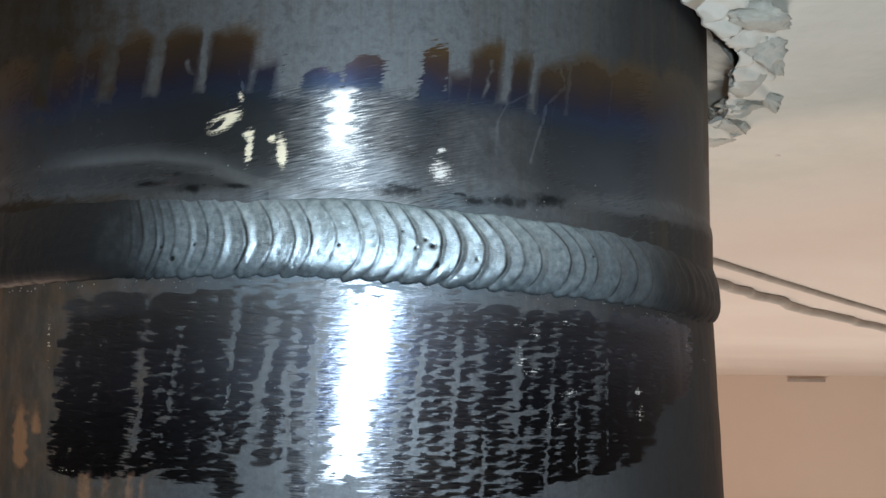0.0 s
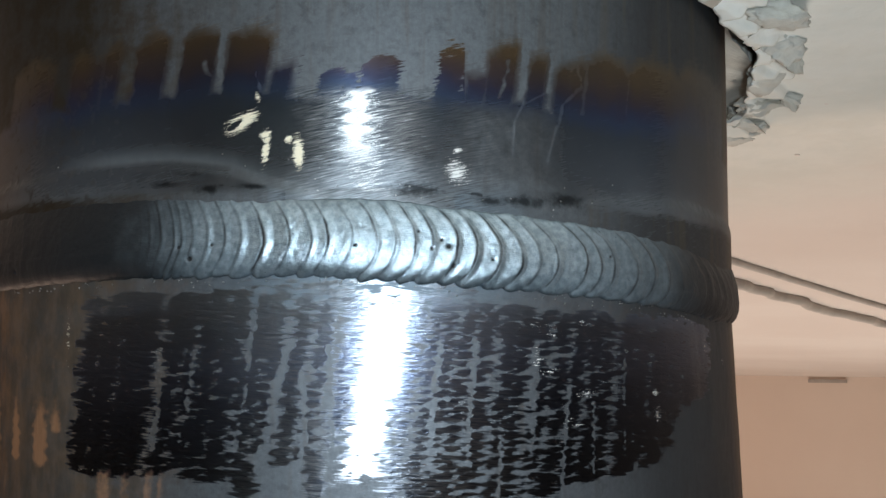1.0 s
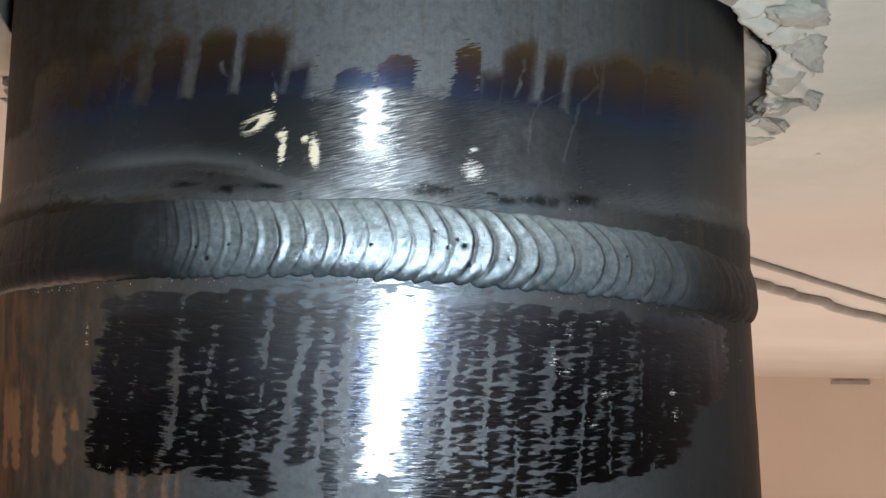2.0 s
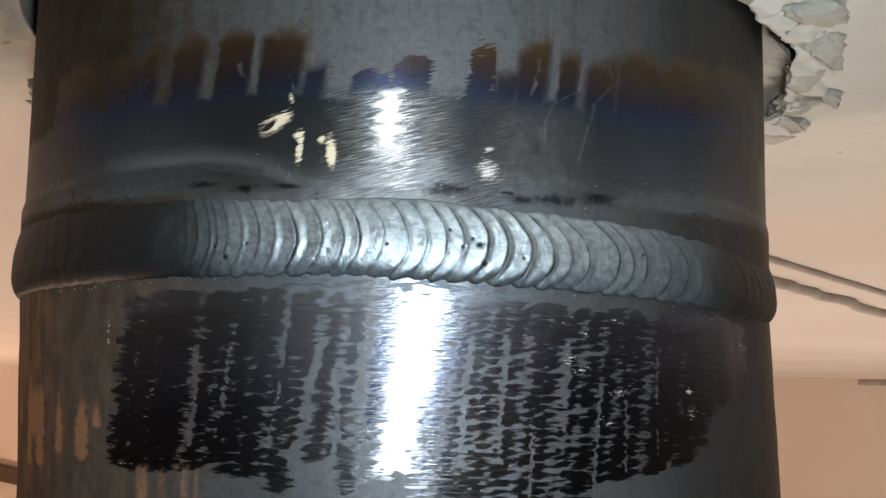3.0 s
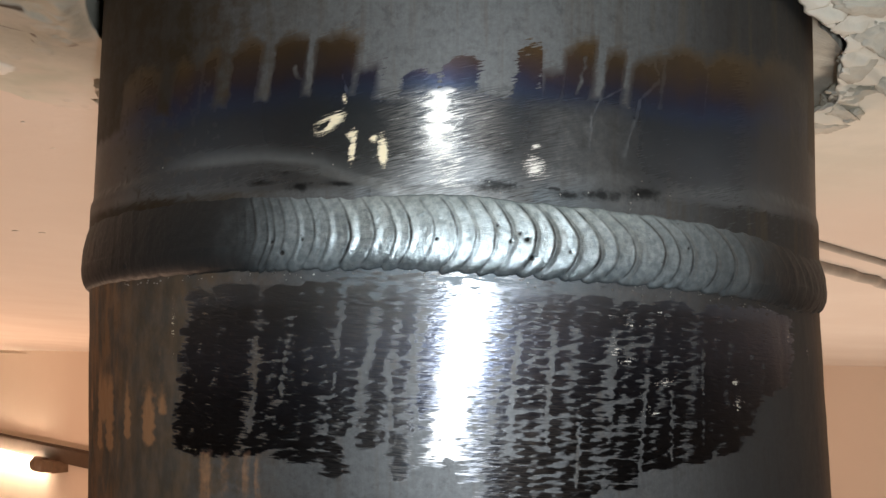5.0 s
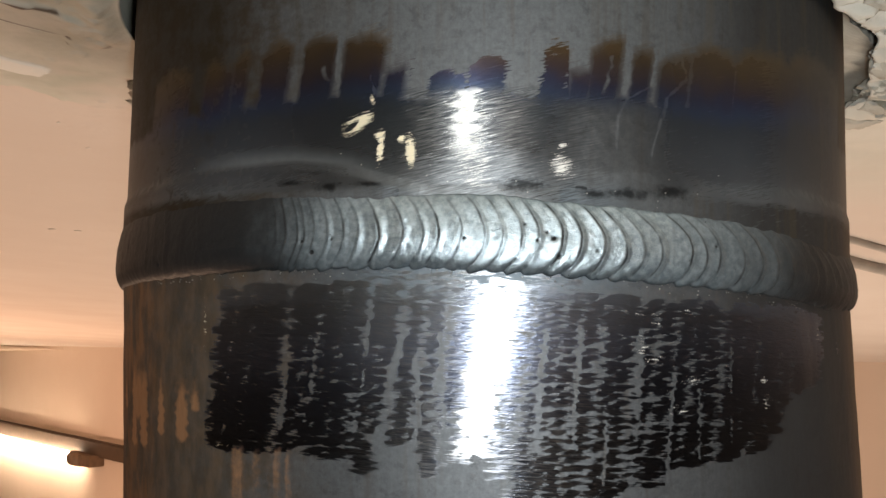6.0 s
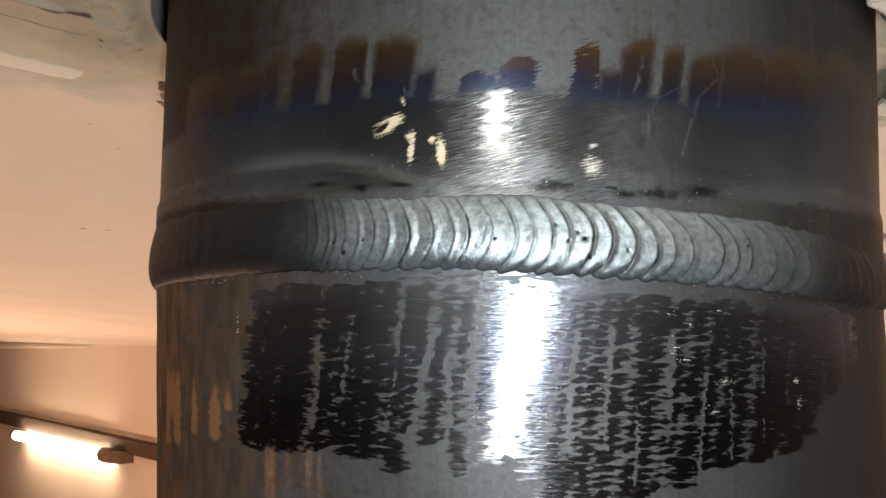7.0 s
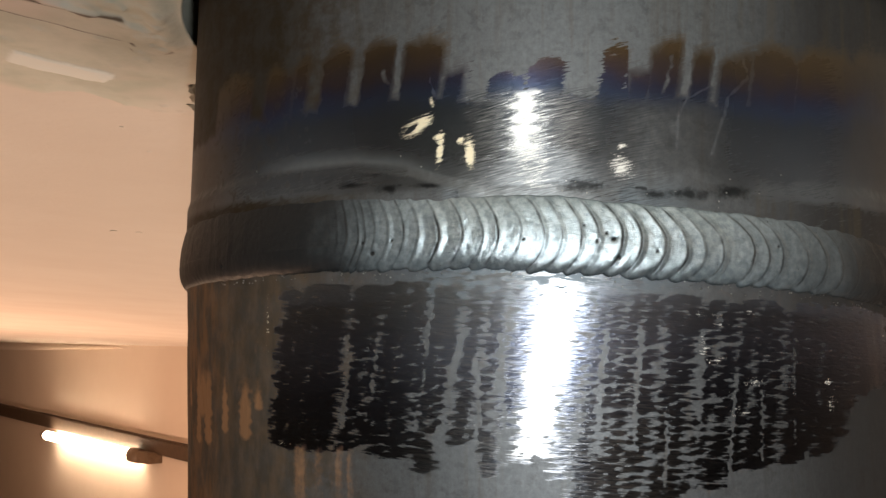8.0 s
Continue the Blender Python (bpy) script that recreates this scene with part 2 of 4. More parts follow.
def plaster_material(name, colour, dark, scale=6.0, mortar=False):
    n = Nodes(name)
    at = n.add("ShaderNodeNewGeometry").outputs["Position"]
    big, mid, fine = n.noise(at, scale, 4.0), n.noise(at, scale * 7, 4.0, 0.6), n.noise(at, scale * 60, 3.0, 0.6)
    base = n.mix(n.span(big, 0.3, 0.7), dark, colour)
    base = n.mix(n.math("MULTIPLY", n.span(mid, 0.58, 0.72), 0.25), base, dark)
    if mortar:
        grey = n.mix(n.span(mid, 0.35, 0.65), (0.49, 0.50, 0.42), (0.62, 0.61, 0.53))
        base = n.mix(n.span(n.math("ADD", n.attr("mortar").outputs["Fac"], n.math("MULTIPLY", n.math("SUBTRACT", mid, 0.5), 0.35)), 0.1, 0.9), base, grey)
        base = n.mix(n.attr("white").outputs["Fac"], base, (0.82, 0.82, 0.77))
        base = n.mix(n.attr("seam").outputs["Fac"], base, (0.10, 0.075, 0.055))
    normal = n.bump(fine, 0.35, 0.0006)
    normal = n.bump(mid, 0.3, 0.002, normal)
    return n.done(Base_Color=base, Roughness=n.math("ADD", 0.62, n.math("MULTIPLY", fine, 0.25)), Normal=normal)


def chip_material():
    n = Nodes("broken_mortar")
    at = n.add("ShaderNodeTexCoord").outputs["Object"]
    rnd = n.add("ShaderNodeObjectInfo").outputs["Random"]
    mid, fine = n.noise(at, 160.0, 4.0, 0.6), n.noise(at, 900.0, 3.0, 0.65)
    a = n.mix(rnd, (0.50, 0.50, 0.44), (0.64, 0.62, 0.55))
    base = n.mix(n.span(mid, 0.38, 0.68), n.mix(0.4, a, (0.34, 0.32, 0.28)), a)
    normal = n.bump(fine, 0.5, 0.0004)
    return n.done(Base_Color=base, Roughness=0.85, Normal=n.bump(mid, 0.5, 0.0012, normal))


def plain_material(name, colour, rough=0.5, metal=0.0, grain_scale=40.0):
    n = Nodes(name)
    at = n.add("ShaderNodeTexCoord").outputs["Object"]
    g = n.noise(at, grain_scale, 4.0, 0.6)
    base = n.mix(n.span(g, 0.3, 0.7), tuple(c * 0.75 for c in colour), colour)
    return n.done(Base_Color=base, Roughness=n.math("ADD", rough - 0.08, n.math("MULTIPLY", g, 0.16)), Metallic=metal, Normal=n.bump(g, 0.2, 0.001))


def glow_material(name, colour, strength):
    n = Nodes(name)
    return n.done(Base_Color=(0.9, 0.9, 0.88), Emission_Color=colour, Emission_Strength=strength, Roughness=0.4)


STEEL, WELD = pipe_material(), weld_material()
CEILING = plaster_material("painted_ceiling_plaster", (0.74, 0.66, 0.59), (0.69, 0.60, 0.53), 6.0, True)
WALLS = plaster_material("painted_wall_plaster", (0.83, 0.70, 0.59), (0.79, 0.655, 0.545), 3.0)
# for the unseen walls, dark so that the steel mirrors little
DIM = plaster_material("unseen_dark_wall", (0.075, 0.068, 0.062), (0.05, 0.045, 0.042), 3.0)
FLOOR = plaster_material("bare_concrete", (0.13, 0.12, 0.11), (0.09, 0.083, 0.078), 3.0)
CHIP = chip_material()
SPLASH = plain_material("white_paint_splash", (0.80, 0.74, 0.67), 0.6)
DARK_WOOD = plain_material("dark_brown_wood", (0.115, 0.075, 0.05), 0.6)
CABLE = plain_material("grey_cable_sheath", (0.52, 0.46, 0.40), 0.55)
BRACKET = plain_material("brown_bracket", (0.22, 0.15, 0.10), 0.5)
TUBE = glow_material("lit_tube", (1.0, 0.78, 0.57), 20.0)
SPATTER = plain_material("spatter_steel", (0.55, 0.55, 0.53), 0.3, 0.9, 2000.0)


# ---- building helpers ----
def part(name, bm, material, parent, label="", smooth=False):
    me = bpy.data.meshes.new(name)
    bm.to_mesh(me)
    bm.free()
    me.materials.append(material)
    if smooth:
        me.polygons.foreach_set("use_smooth", [True] * len(me.polygons))
    ob = new(name, me)
    if parent is not None:
        ob.parent = parent
    return tagged(ob, label)


def grid_mesh(name, co, material, attributes, wrap=True):
    """A smooth sheet from an array of places (rows, columns, 3); wrap closes the columns round."""
    rows, cols = co.shape[:2]
    me = bpy.data.meshes.new(name)
    idx = np.arange(rows * cols).reshape(rows, cols)
    right = np.roll(idx, -1, 1) if wrap else idx[:, 1:]
    left = idx if wrap else idx[:, :-1]
    quads = np.stack([left[:-1], right[:-1], right[1:], left[1:]], -1).reshape(-1, 4)
    me.vertices.add(rows * cols)
    me.vertices.foreach_set("co", co.reshape(-1).astype(np.float32))
    me.loops.add(quads.size)
    me.loops.foreach_set("vertex_index", quads.reshape(-1).astype(np.int32))
    me.polygons.add(len(quads))
    me.polygons.foreach_set("loop_start", np.arange(0, quads.size, 4, dtype=np.int32))
    me.polygons.foreach_set("use_smooth", np.ones(len(quads), dtype=bool))
    for key, values in attributes.items():
        if values.ndim == 3:
            me.attributes.new(key, "FLOAT_VECTOR", "POINT").data.foreach_set("vector", values.reshape(-1).astype(np.float32))
        else:
            me.attributes.new(key, "FLOAT", "POINT").data.foreach_set("value", values.reshape(-1).astype(np.float32))
    me.update()
    me.validate()
    me.materials.append(material)
    return me


def turns(fine_step):
    """Angles round the pipe in degrees, dense on the worked side."""
    front = np.arange(-80, 80, math.degrees(fine_step / (R * 1000)))
    return np.concatenate([front, np.linspace(80, 280, 60, endpoint=False)])


def lens(field, S, Z, s0, z0, w, h, lean=0.0):
    """Raise field to the shape of one lens-like stroke mark."""
    near = (np.abs(Z[:, 0] - z0) < h + 1.2).nonzero()[0]
    side = (np.abs(S[0] - s0) < w + 1.2).nonzero()[0]
    if len(near) == 0 or len(side) == 0:
        return
    sl = np.s_[near[0]:near[-1] + 1, side[0]:side[-1] + 1]
    ds, dz = S[sl] - s0, Z[sl] - z0
    dz = dz + lean * ds
    field[sl] = np.maximum(field[sl], 1.0 - np.sqrt(np.abs(ds / (1.22 * w)) ** 1.15 + (dz / h) ** 2))


def stripe(S, Z, points, width):
    """1 on a bent line through points (degrees, mm), falling to -1 at twice its width."""
    best = np.full(S.shape, 1e9)
    for (a0, z0), (a1, z1) in zip(points[:-1], points[1:]):
        s0, s1 = radians(a0) * 84, radians(a1) * 84
        dx, dz = s1 - s0, z1 - z0
        k = np.clip(((S - s0) * dx + (Z - z0) * dz) / (dx * dx + dz * dz), 0, 1)
        best = np.minimum(best, np.hypot(S - s0 - k * dx, Z - z0 - k * dz))
    return np.maximum(1.0 - best / width, -1.0)


# ---- the welded pipe ----
RIPPLES = [-48.6, -46.2, -43.2, -39.4, -36.2, -33.0, -29.6, -26.7, -24.5, -23.4, -22.1, -20.5, -19.6, -18.4, -16.9, -14.9, -13.2, -10.7, -8.1, -5.9, -4.1, -1.8, 0.4, 2.4, 4.5, 6.3,
           9.0, 11.0, 13.7, 16.2, 18.3, 20.4, 24.4, 26.4, 28.4, 31.9, 34.8, 38.0, 40.9]


def weld_limits(A):
    """Lower and upper toe of the bead, in mm, at the angles A."""
    A = np.where(A > 180, A - 360, A)
    low = np.interp(A, [-180, -53, -24, -7, 0, 9, 14, 21, 28, 38, 53, 180], [-3.5, -1.7, -1.2, -1.3, -2.0, -2.7, -3.3, -3.9, -4.6, -5.8, -7.9, -3.5])
    top = np.interp(A, [-180, -52, -23, -13, -5, -1, 5, 11, 17, 25, 33, 42, 55, 180], [10, 12.3, 12.0, 10.9, 10.5, 10.7, 9.7, 9.1, 8.3, 7.5, 6.8, 5.6, 3.5, 10])
    return low, top


def build_weld(parent):
    A1 = np.concatenate([np.arange(-82, 82, 0.12), np.linspace(82, 278, 60, endpoint=False)])
    Z1 = np.arange(-11.0, 15.5, 0.16)
    A, Z = np.meshgrid(A1, Z1)
    S = np.radians(A) * 84
    rip = np.array(RIPPLES)
    rip = np.concatenate([np.arange(-190, -51, 2.9), rip, np.arange(43.5, 300, 2.8)])
    low, top = weld_limits(A)
    v = np.clip((Z - low) / (top - low) * 2 - 1, -1.6, 1.6)
    moved = A + np.where(v > -0.1, 1.75 + 1.0 * step01(A, 2, 16), 2.3) * (v + 0.1) ** 2 + 0.34 * fbm(S * 0.18, Z * 0.15, 3)
    k = np.clip(np.searchsorted(rip, moved), 1, len(rip) - 1)
    gap = rip[k] - rip[k - 1]
    u = (moved - rip[k - 1]) / gap
    each = np.random.default_rng(5).uniform(0.35, 1.1, len(rip))
    strength = each[k] * (0.16 + 0.94 * step01(A, -27, -21) + 0.22 * np.exp(-((A + 44) / 5) ** 2)) * (1 - 0.35 * step01(A, 26, 40))
    # scalloped lower toe
    low = low - 0.55 * np.sin(np.pi * np.clip(u, 0, 1)) * strength + 0.18 * fbm(S * 0.7, Z * 0, 9)
    top = top + 0.35 * fbm(S * 0.4, Z * 0 + 3, 11)
    v = (Z - low) / (top - low) * 2 - 1
    inside = np.clip(1 - np.abs(v) ** 2.2, 0, 1)
    crown = 1.75 * inside ** 0.62 * (1.0 - 0.30 * v)
    # each crescent rises to a rim, which the next one falls away from
    broken = np.clip(0.75 + 0.8 * fbm(S * 0.35, Z * 0.35, 14), 0.15, 1.2)
    dome = (0.32 * u ** 2.4 + 0.32 * (1 - step01(u, 0.02, 0.36)) - 0.19) * np.clip(gap / 2.4, 0.55, 1.3) * (0.6 + 0.4 * broken)
    minor = 0.008 * np.sin(u * 2 * np.pi * 3 + 5 * fbm(S * 0.3, Z * 0.3, 4)) * np.clip(0.3 + fbm(S * 0.2, Z * 0.2, 16), 0, 1)
    # the dark line lies on the side of each rim turned from the torch
    off = np.where(u < 0.5, u, u - 1) * gap - 0.16 * np.tanh((A + 1) / 4)
    edge = np.exp(-(off / 0.145) ** 2) * broken
    relief = strength * (dome + minor - 0.13 * edge) * inside ** 0.5
    rough = 0.05 * fbm(S * 1.3, Z * 1.3, 6) + 0.10 * fbm(S * 0.25, Z * 0.3, 8)
    h = np.where(np.abs(v) < 1, crown + relief + rough * inside, -0.35 - 0.25 * np.clip(np.abs(v) - 1, 0, 2))
    holes = np.zeros(S.shape)
    for a, z, r in [(8.7, -0.1, 0.42), (8.2, 2.9, 0.38), (7.4, 3.9, 0.3), (6.4, 2.6, 0.26), (-18.9, 1.4, 0.45), (-20.2, 3.2, 0.35), (-16.5, 3.4, 0.25), (28.0, 2.2, 0.3), (5.0, 5.2, 0.2), (-1.5, 3.0, 0.2), (-45, 1.0, 0.3), (13.0, 1.0, 0.22)]:
        holes = np.maximum(holes, np.exp(-((S - radians(a) * 84) ** 2 + (Z - z) ** 2 + 0.04 * fbm(S * 2, Z * 2, 19)) / r ** 2))
    h = h - 0.30 * holes
    rad = (84.0 + h) / 1000
    lean = Z / 1000 * math.tan(BEND) * np.sign(Z - 3.0)
    T = np.radians(A)
    co = np.stack([rad * np.sin(T) + lean * (np.abs(Z) > 3) * 1.0, -rad * np.cos(T), Z / 1000], -1)
    # the light's fall towards both flanks, put into the bead's colour
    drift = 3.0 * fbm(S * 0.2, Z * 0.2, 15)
    bead_shade = np.maximum(step01(drift - A, 10, 28), step01(A + drift, 15, 48)) ** 0.62
    # shade in creases, pores and along both toes, put into the colour
    groove_shade = np.clip(1.25 * edge * strength, 0, 1) * step01(inside, 0.05, 0.4)
    groove_shade = np.maximum(groove_shade, 1.3 * step01(holes, 0.25, 0.7))
    groove_shade = np.maximum(groove_shade, 0.8 * np.exp(-((np.abs(v) - 1) * 6.8 / 0.25) ** 2))
    attributes = {"sz": np.stack([S, Z, 0 * S], -1), "groove_shade": groove_shade, "along": moved, "bead_shade": bead_shade}
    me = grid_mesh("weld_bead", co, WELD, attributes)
    ob = new("weld_bead", me)
    ob.parent = parent
    return tagged(ob, "silvery rippled weld bead with overlapping crescents")


def pipe_sheet(name, parent, Z1, sign, label):
    """One of the two pipes: sign +1 above the weld, -1 below it."""
    A1 = turns(0.2)
    A, Z = np.meshgrid(A1, Z1)
    around = A
    A = np.where(A > 180, A - 360, A)
    S = np.radians(A) * 84
    wave, fine = fbm(S * 0.12, Z * 0.12, 21), fbm(S * 0.8, Z * 0.8, 22)
    ground, bare = np.full(S.shape, -1.0), np.full(S.shape, -3.0)
    ridge_light, glint, drip, rust, undercut_dark, lift = np.zeros(S.shape), np.zeros(S.shape), np.full(S.shape, -1.0), np.full(S.shape, -1.0), np.full(S.shape, -1.0), np.zeros(S.shape)
    soft = np.ones(S.shape)
    low, top = weld_limits(A)
    h = 0.03 * wave
    if sign > 0:
        ground = upper_ground(A, S, Z, wave, fine)
        bare = upper_bare_glint(S, Z)
        for line, width in UPPER_DRIPS:
            drip = np.maximum(drip, stripe(S + 0.3 * fine + 0.45 * fbm(S * 0.02, Z * 0.5, 57), Z, line, width * 1.25))
        # undercut along the upper toe: painted shade and dark oxide, black where deep
        cut = np.interp(A, [-40, -26, -14, -6, 3, 8, 16, 26, 34], [13.4, 13.3, 12.2, 11.6, 12.7, 12.0, 11.5, 11.6, 11.2]) + 0.35 * fbm(S * 0.25, S * 0, 58)
        deep = np.clip(0.05 + 0.8 * fbm(S * 0.11, S * 0 + 2, 59), 0.02, 0.6) * np.maximum(step01(A, 1.5, 3.5) * (1 - step01(A, 26, 32)), 0.12 * step01(-A, 13, 17) * (1 - step01(-A, 26, 36)))
        undercut_dark = np.maximum(undercut_dark, 1 - np.abs(Z - cut) / (0.16 + 1.5 * deep)) - 0.7 * (deep < 0.06)
        for a, z, w, t in [(4.5, 12.1, 4.4, 1.3), (12.9, 11.0, 3.0, 0.8), (17.0, 11.2, 5.0, 1.1), (22.4, 11.9, 4.6, 1.3), (-17.5, 11.8, 2.6, 0.8), (-22.5, 12.7, 3.0, 0.6), (-12.6, 12.1, 2.6, 0.5)]:
            undercut_dark = np.maximum(undercut_dark, 0.9 - np.sqrt(((S - radians(a) * 84) / w) ** 2 + ((Z - z + 0.25 * fine) / t) ** 2))
        # the older pass under the cap stands a little proud
        line = np.interp(A, [-180, -55, -39, -30, -22, -15, -11, -6, 20, 33, 45, 55, 180], [13, 15.6, 16.1, 16.2, 16.4, 15.1, 13.2, 11.5, 11.0, 14.2, 14.8, 14.4, 13])
        h = h + 0.6 * step01(line + 0.25 * fine - Z, -0.9, 1.6) * np.clip(0.25 + step01(-A, 4, 14) + 0.6 * step01(A, 26, 36), 0, 1)
        h = h - 0.03 * step01(undercut_dark, -0.6, 1)
        # highlight along that ridge, painted as a pale fading band
        ridge_light = np.exp(-(np.maximum(Z - line - 0.7, 0) / 1.7) ** 2 - (np.minimum(Z - line - 0.7, 0) / 0.7) ** 2) * step01(-A + 2 * wave, 9, 17) * (1 - step01(-A, 28, 42))
        # shade below the older pass's ridge, painted in
        undercut_dark = np.maximum(undercut_dark, 0.25 - np.sqrt(((S + 28.5) / 7.0) ** 2 + ((Z - 14.3 + 0.3 * fine) / 0.9) ** 2))
        # the torch's highlight on the upper pipe, painted in as one narrow stroke
        glint = step01(1.35 - np.abs(A + 1.6 - 0.05 * (Z - 24)) + 1.6 * fbm(S * 0.14 - 0.24 * Z, Z * 1.4, 77), -0.3, 0.5) * step01(Z + fine, 15.5, 20.5) * (1 - step01(Z + 0.5 * fine, 27.2, 28.2))
        lift = 1.2 * wave - 1.5 * np.exp(-(A / 9) ** 2) + 1.5 * step01(-A, 25, 55) - 4.0 * step01(A, 30, 60)
        soft = 0.92 - 0.35 * step01(A, 6, 12) * step01(28 - Z, 0, 3) * (1 - step01(A, 19, 23))
        soft = soft * (1 - 0.45 * step01(19.5 - Z + 2 * wave, 0, 6) * np.exp(-((A - 2) / 16) ** 2))
        soft = soft * np.where(np.abs(A - 1) > 9, 0.30 + 0.70 * step01(ground, -0.1, 1.3), 1.0)
        soft = soft * (1 - 0.7 * step01(A, 32, 55)) * (1 - 0.6 * step01(-A, 38, 58))
        soft = soft - 0.45 * step01(np.exp(-((A + 40) / 12) ** 2) * step01(fine, 0.15, 0.5), 0.2, 0.8)
    else:
        ground = lower_ground(A, S, Z, wave, fine)
        # the torch's highlight on the lower pipe, painted in as one ground stroke
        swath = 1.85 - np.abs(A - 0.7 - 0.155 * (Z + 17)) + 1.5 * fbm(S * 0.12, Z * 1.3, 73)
        glint = step01(swath, -0.4, 0.6) * step01(Z, -32.5, -30.0) * step01(-4.0 - Z + fine, 0, 2.5)
        ground = np.maximum(ground, np.minimum(np.minimum(np.minimum(swath * 0.6, (Z + 32.0 + 1.5 * fine) * 0.5), (-5.0 - Z) * 0.6 + 0.5 * fine), 1.2))
        for a, z0, z1, w in FINGERS:
            s0 = radians(a) * 84
            wide = 1.45 * w * (1 + 0.12 * np.sin(Z * 3.3 + s0) + 0.35 * fine)
            body = 1 - np.hypot((S - s0 + 0.5 * fbm(S * 0.15, Z * 0.8, 35)) / wide, np.maximum(z1 + w - Z, 0) / w)
            rust = np.maximum(rust, np.minimum(body, 1) * step01(z0 + 5 - Z, 0, 9))
        for a, w, gain in RUNS:
            body = 1 - np.abs(S - radians(a) * 84 + 0.5 * fbm(S * 0.1, Z * 0.2, 36)) / w
            rust = np.maximum(rust, gain * np.minimum(body, 0.6) * step01(-29.8 - Z + 0.6 * fine, 0, 1.2) + 0.25 * fbm(S * 0.4, Z * 0.06, 37) * (body > 0) - 0.12)
        for line, width in LOWER_DRIPS:
            drip = np.maximum(drip, stripe(S + 0.3 * fine + 0.45 * fbm(S * 0.02, Z * 0.5, 57), Z, line, width * 1.25))
        for a, z, w, t in SPARKS:
            s0 = radians(a) * 84
            bare = np.maximum(bare, 0.30 - 0.75 * np.sqrt(((S - s0) / (1.3 * w)) ** 2 + ((Z - z) / (1.5 * t)) ** 2) - 0.5 * (1 - step01(fbm(S * 2.2, Z * 4.0, 71), -0.1, 0.25)))
        h = h + 0.12 * fbm(S * 0.25, Z * 0.12, 44) * step01(np.abs(A), 35, 50) 
        lift = 1.5 * wave
        soft = 1.0 - 0.2 * step01(Z - low + 0.8 * wave, -6.0, -3.2) * step01(np.abs(A - 1), 3, 7)
    rad = (84.0 + h) / 1000
    T = np.radians(around)
    co = np.stack([rad * np.sin(T), -rad * np.cos(T), Z / 1000], -1)
    attributes = {"sz": np.stack([S, Z, 0 * S], -1), "ground": ground, "bare": bare, "drip": drip, "rust": rust, "undercut_dark": undercut_dark, "lift": lift, "soft": soft, "glint": glint, "ridge_light": ridge_light}
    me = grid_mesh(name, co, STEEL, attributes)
    ob = new(name, me)
    ob.parent = parent
    ob.matrix_basis = Matrix.Rotation(BEND * sign, 4, "Y")
    return tagged(ob, label)


UPPER_DRIPS = [([(24.0, 35.5), (24.6, 31.6), (22.3, 28.6), (21.3, 24.0), (19.8, 18.1)], 0.30), ([(20.5, 34.5), (19.7, 29.6), (17.0, 27.2), (15.9, 24.1), (15.4, 18.5)], 0.24),
               ([(10.3, 40.0), (10.4, 36.0)], 0.14), ([(-12.6, 30.5), (-12.2, 27.2)], 0.16), ([(22.6, 46.0), (21.9, 36.5)], 0.3),
               ([(31.2, 52.0), (31.9, 39.0)], 0.7), ([(38.0, 54.0), (38.1, 40.0)], 0.8), ([(40.6, 37.0), (40.7, 29.0)], 0.45), ([(-42.1, 24.5), (-42.3, 22.0)], 0.5), ([(-32.0, 18.6), (-33.6, 17.8)], 0.9), ([(-34.9, 17.0), (-35.1, 15.9)], 0.5)]
# strips of grey scale that the disc passed over above the weld
KEPT = [([(-28.5, 40.0), (-28.1, 33.0), (-27.9, 26.5)], 1.0), ([(-21.9, 39.0), (-21.6, 33.5), (-22.2, 29.5), (-22.4, 26.5)], 0.75), ([(-16.3, 38.5), (-16.6, 32.5), (-16.8, 27.5)], 0.5), ([(-18.6, 32.4), (-18.3, 30.6)], 0.7),
        ([(15.2, 34.0), (14.0, 27.8)], 0.55), ([(17.2, 37.0), (16.8, 28.0)], 0.6), ([(20.6, 37.0), (19.8, 30.0)], 0.35)]
LOWER_DRIPS = [([(-35.4, -5.0), (-35.8, -12.0)], 0.24), ([(47.0, -14.2), (50.5, -17.0), (53.4, -20.0)], 0.16)]
MISSED = [([(-23.0, -11.0), (-23.3, -20.0), (-24.0, -27)], 0.55), ([(-18.2, -6.5), (-19.3, -16), (-20.7, -26.0)], 0.7), ([(-11.9, -3.5), (-13.3, -18), (-14.9, -30.0)], 0.6),
          ([(-8.5, -11.5), (-10.2, -19.0), (-12.0, -30.0)], 1.0), ([(-7.3, -16.0), (-6.9, -24), (-7.8, -30)], 0.6), ([(-4.5, -12.0), (-4.2, -30.0)], 0.5),
          ([(7.2, -12.0), (6.2, -22), (5.8, -31.0)], 0.85), ([(11.1, -12.0), (9.8, -31.0)], 0.6), ([(18.2, -13.0), (17.4, -27.0), (16.0, -38.0)], 0.75),
          ([(30.7, -14.0), (29.5, -32.0)], 0.6), ([(22.2, -20.0), (20.7, -35.0)], 0.5), ([(25.5, -22.0), (24.9, -34.0)], 0.35), ([(13.6, -24), (13.0, -37)], 0.4)]
FINGERS = [(-62.5, -22, -25.8, 1.5), (-56.7, -20, -32.9, 1.5), (-52.2, -20, -32.6, 1.7), (-54.4, -20, -27.8, 3.4), (-46.4, -22, -29.7, 1.1), (-41.1, -22, -30.7, 1.7), (-38.2, -23, -25.0, 1.2)]
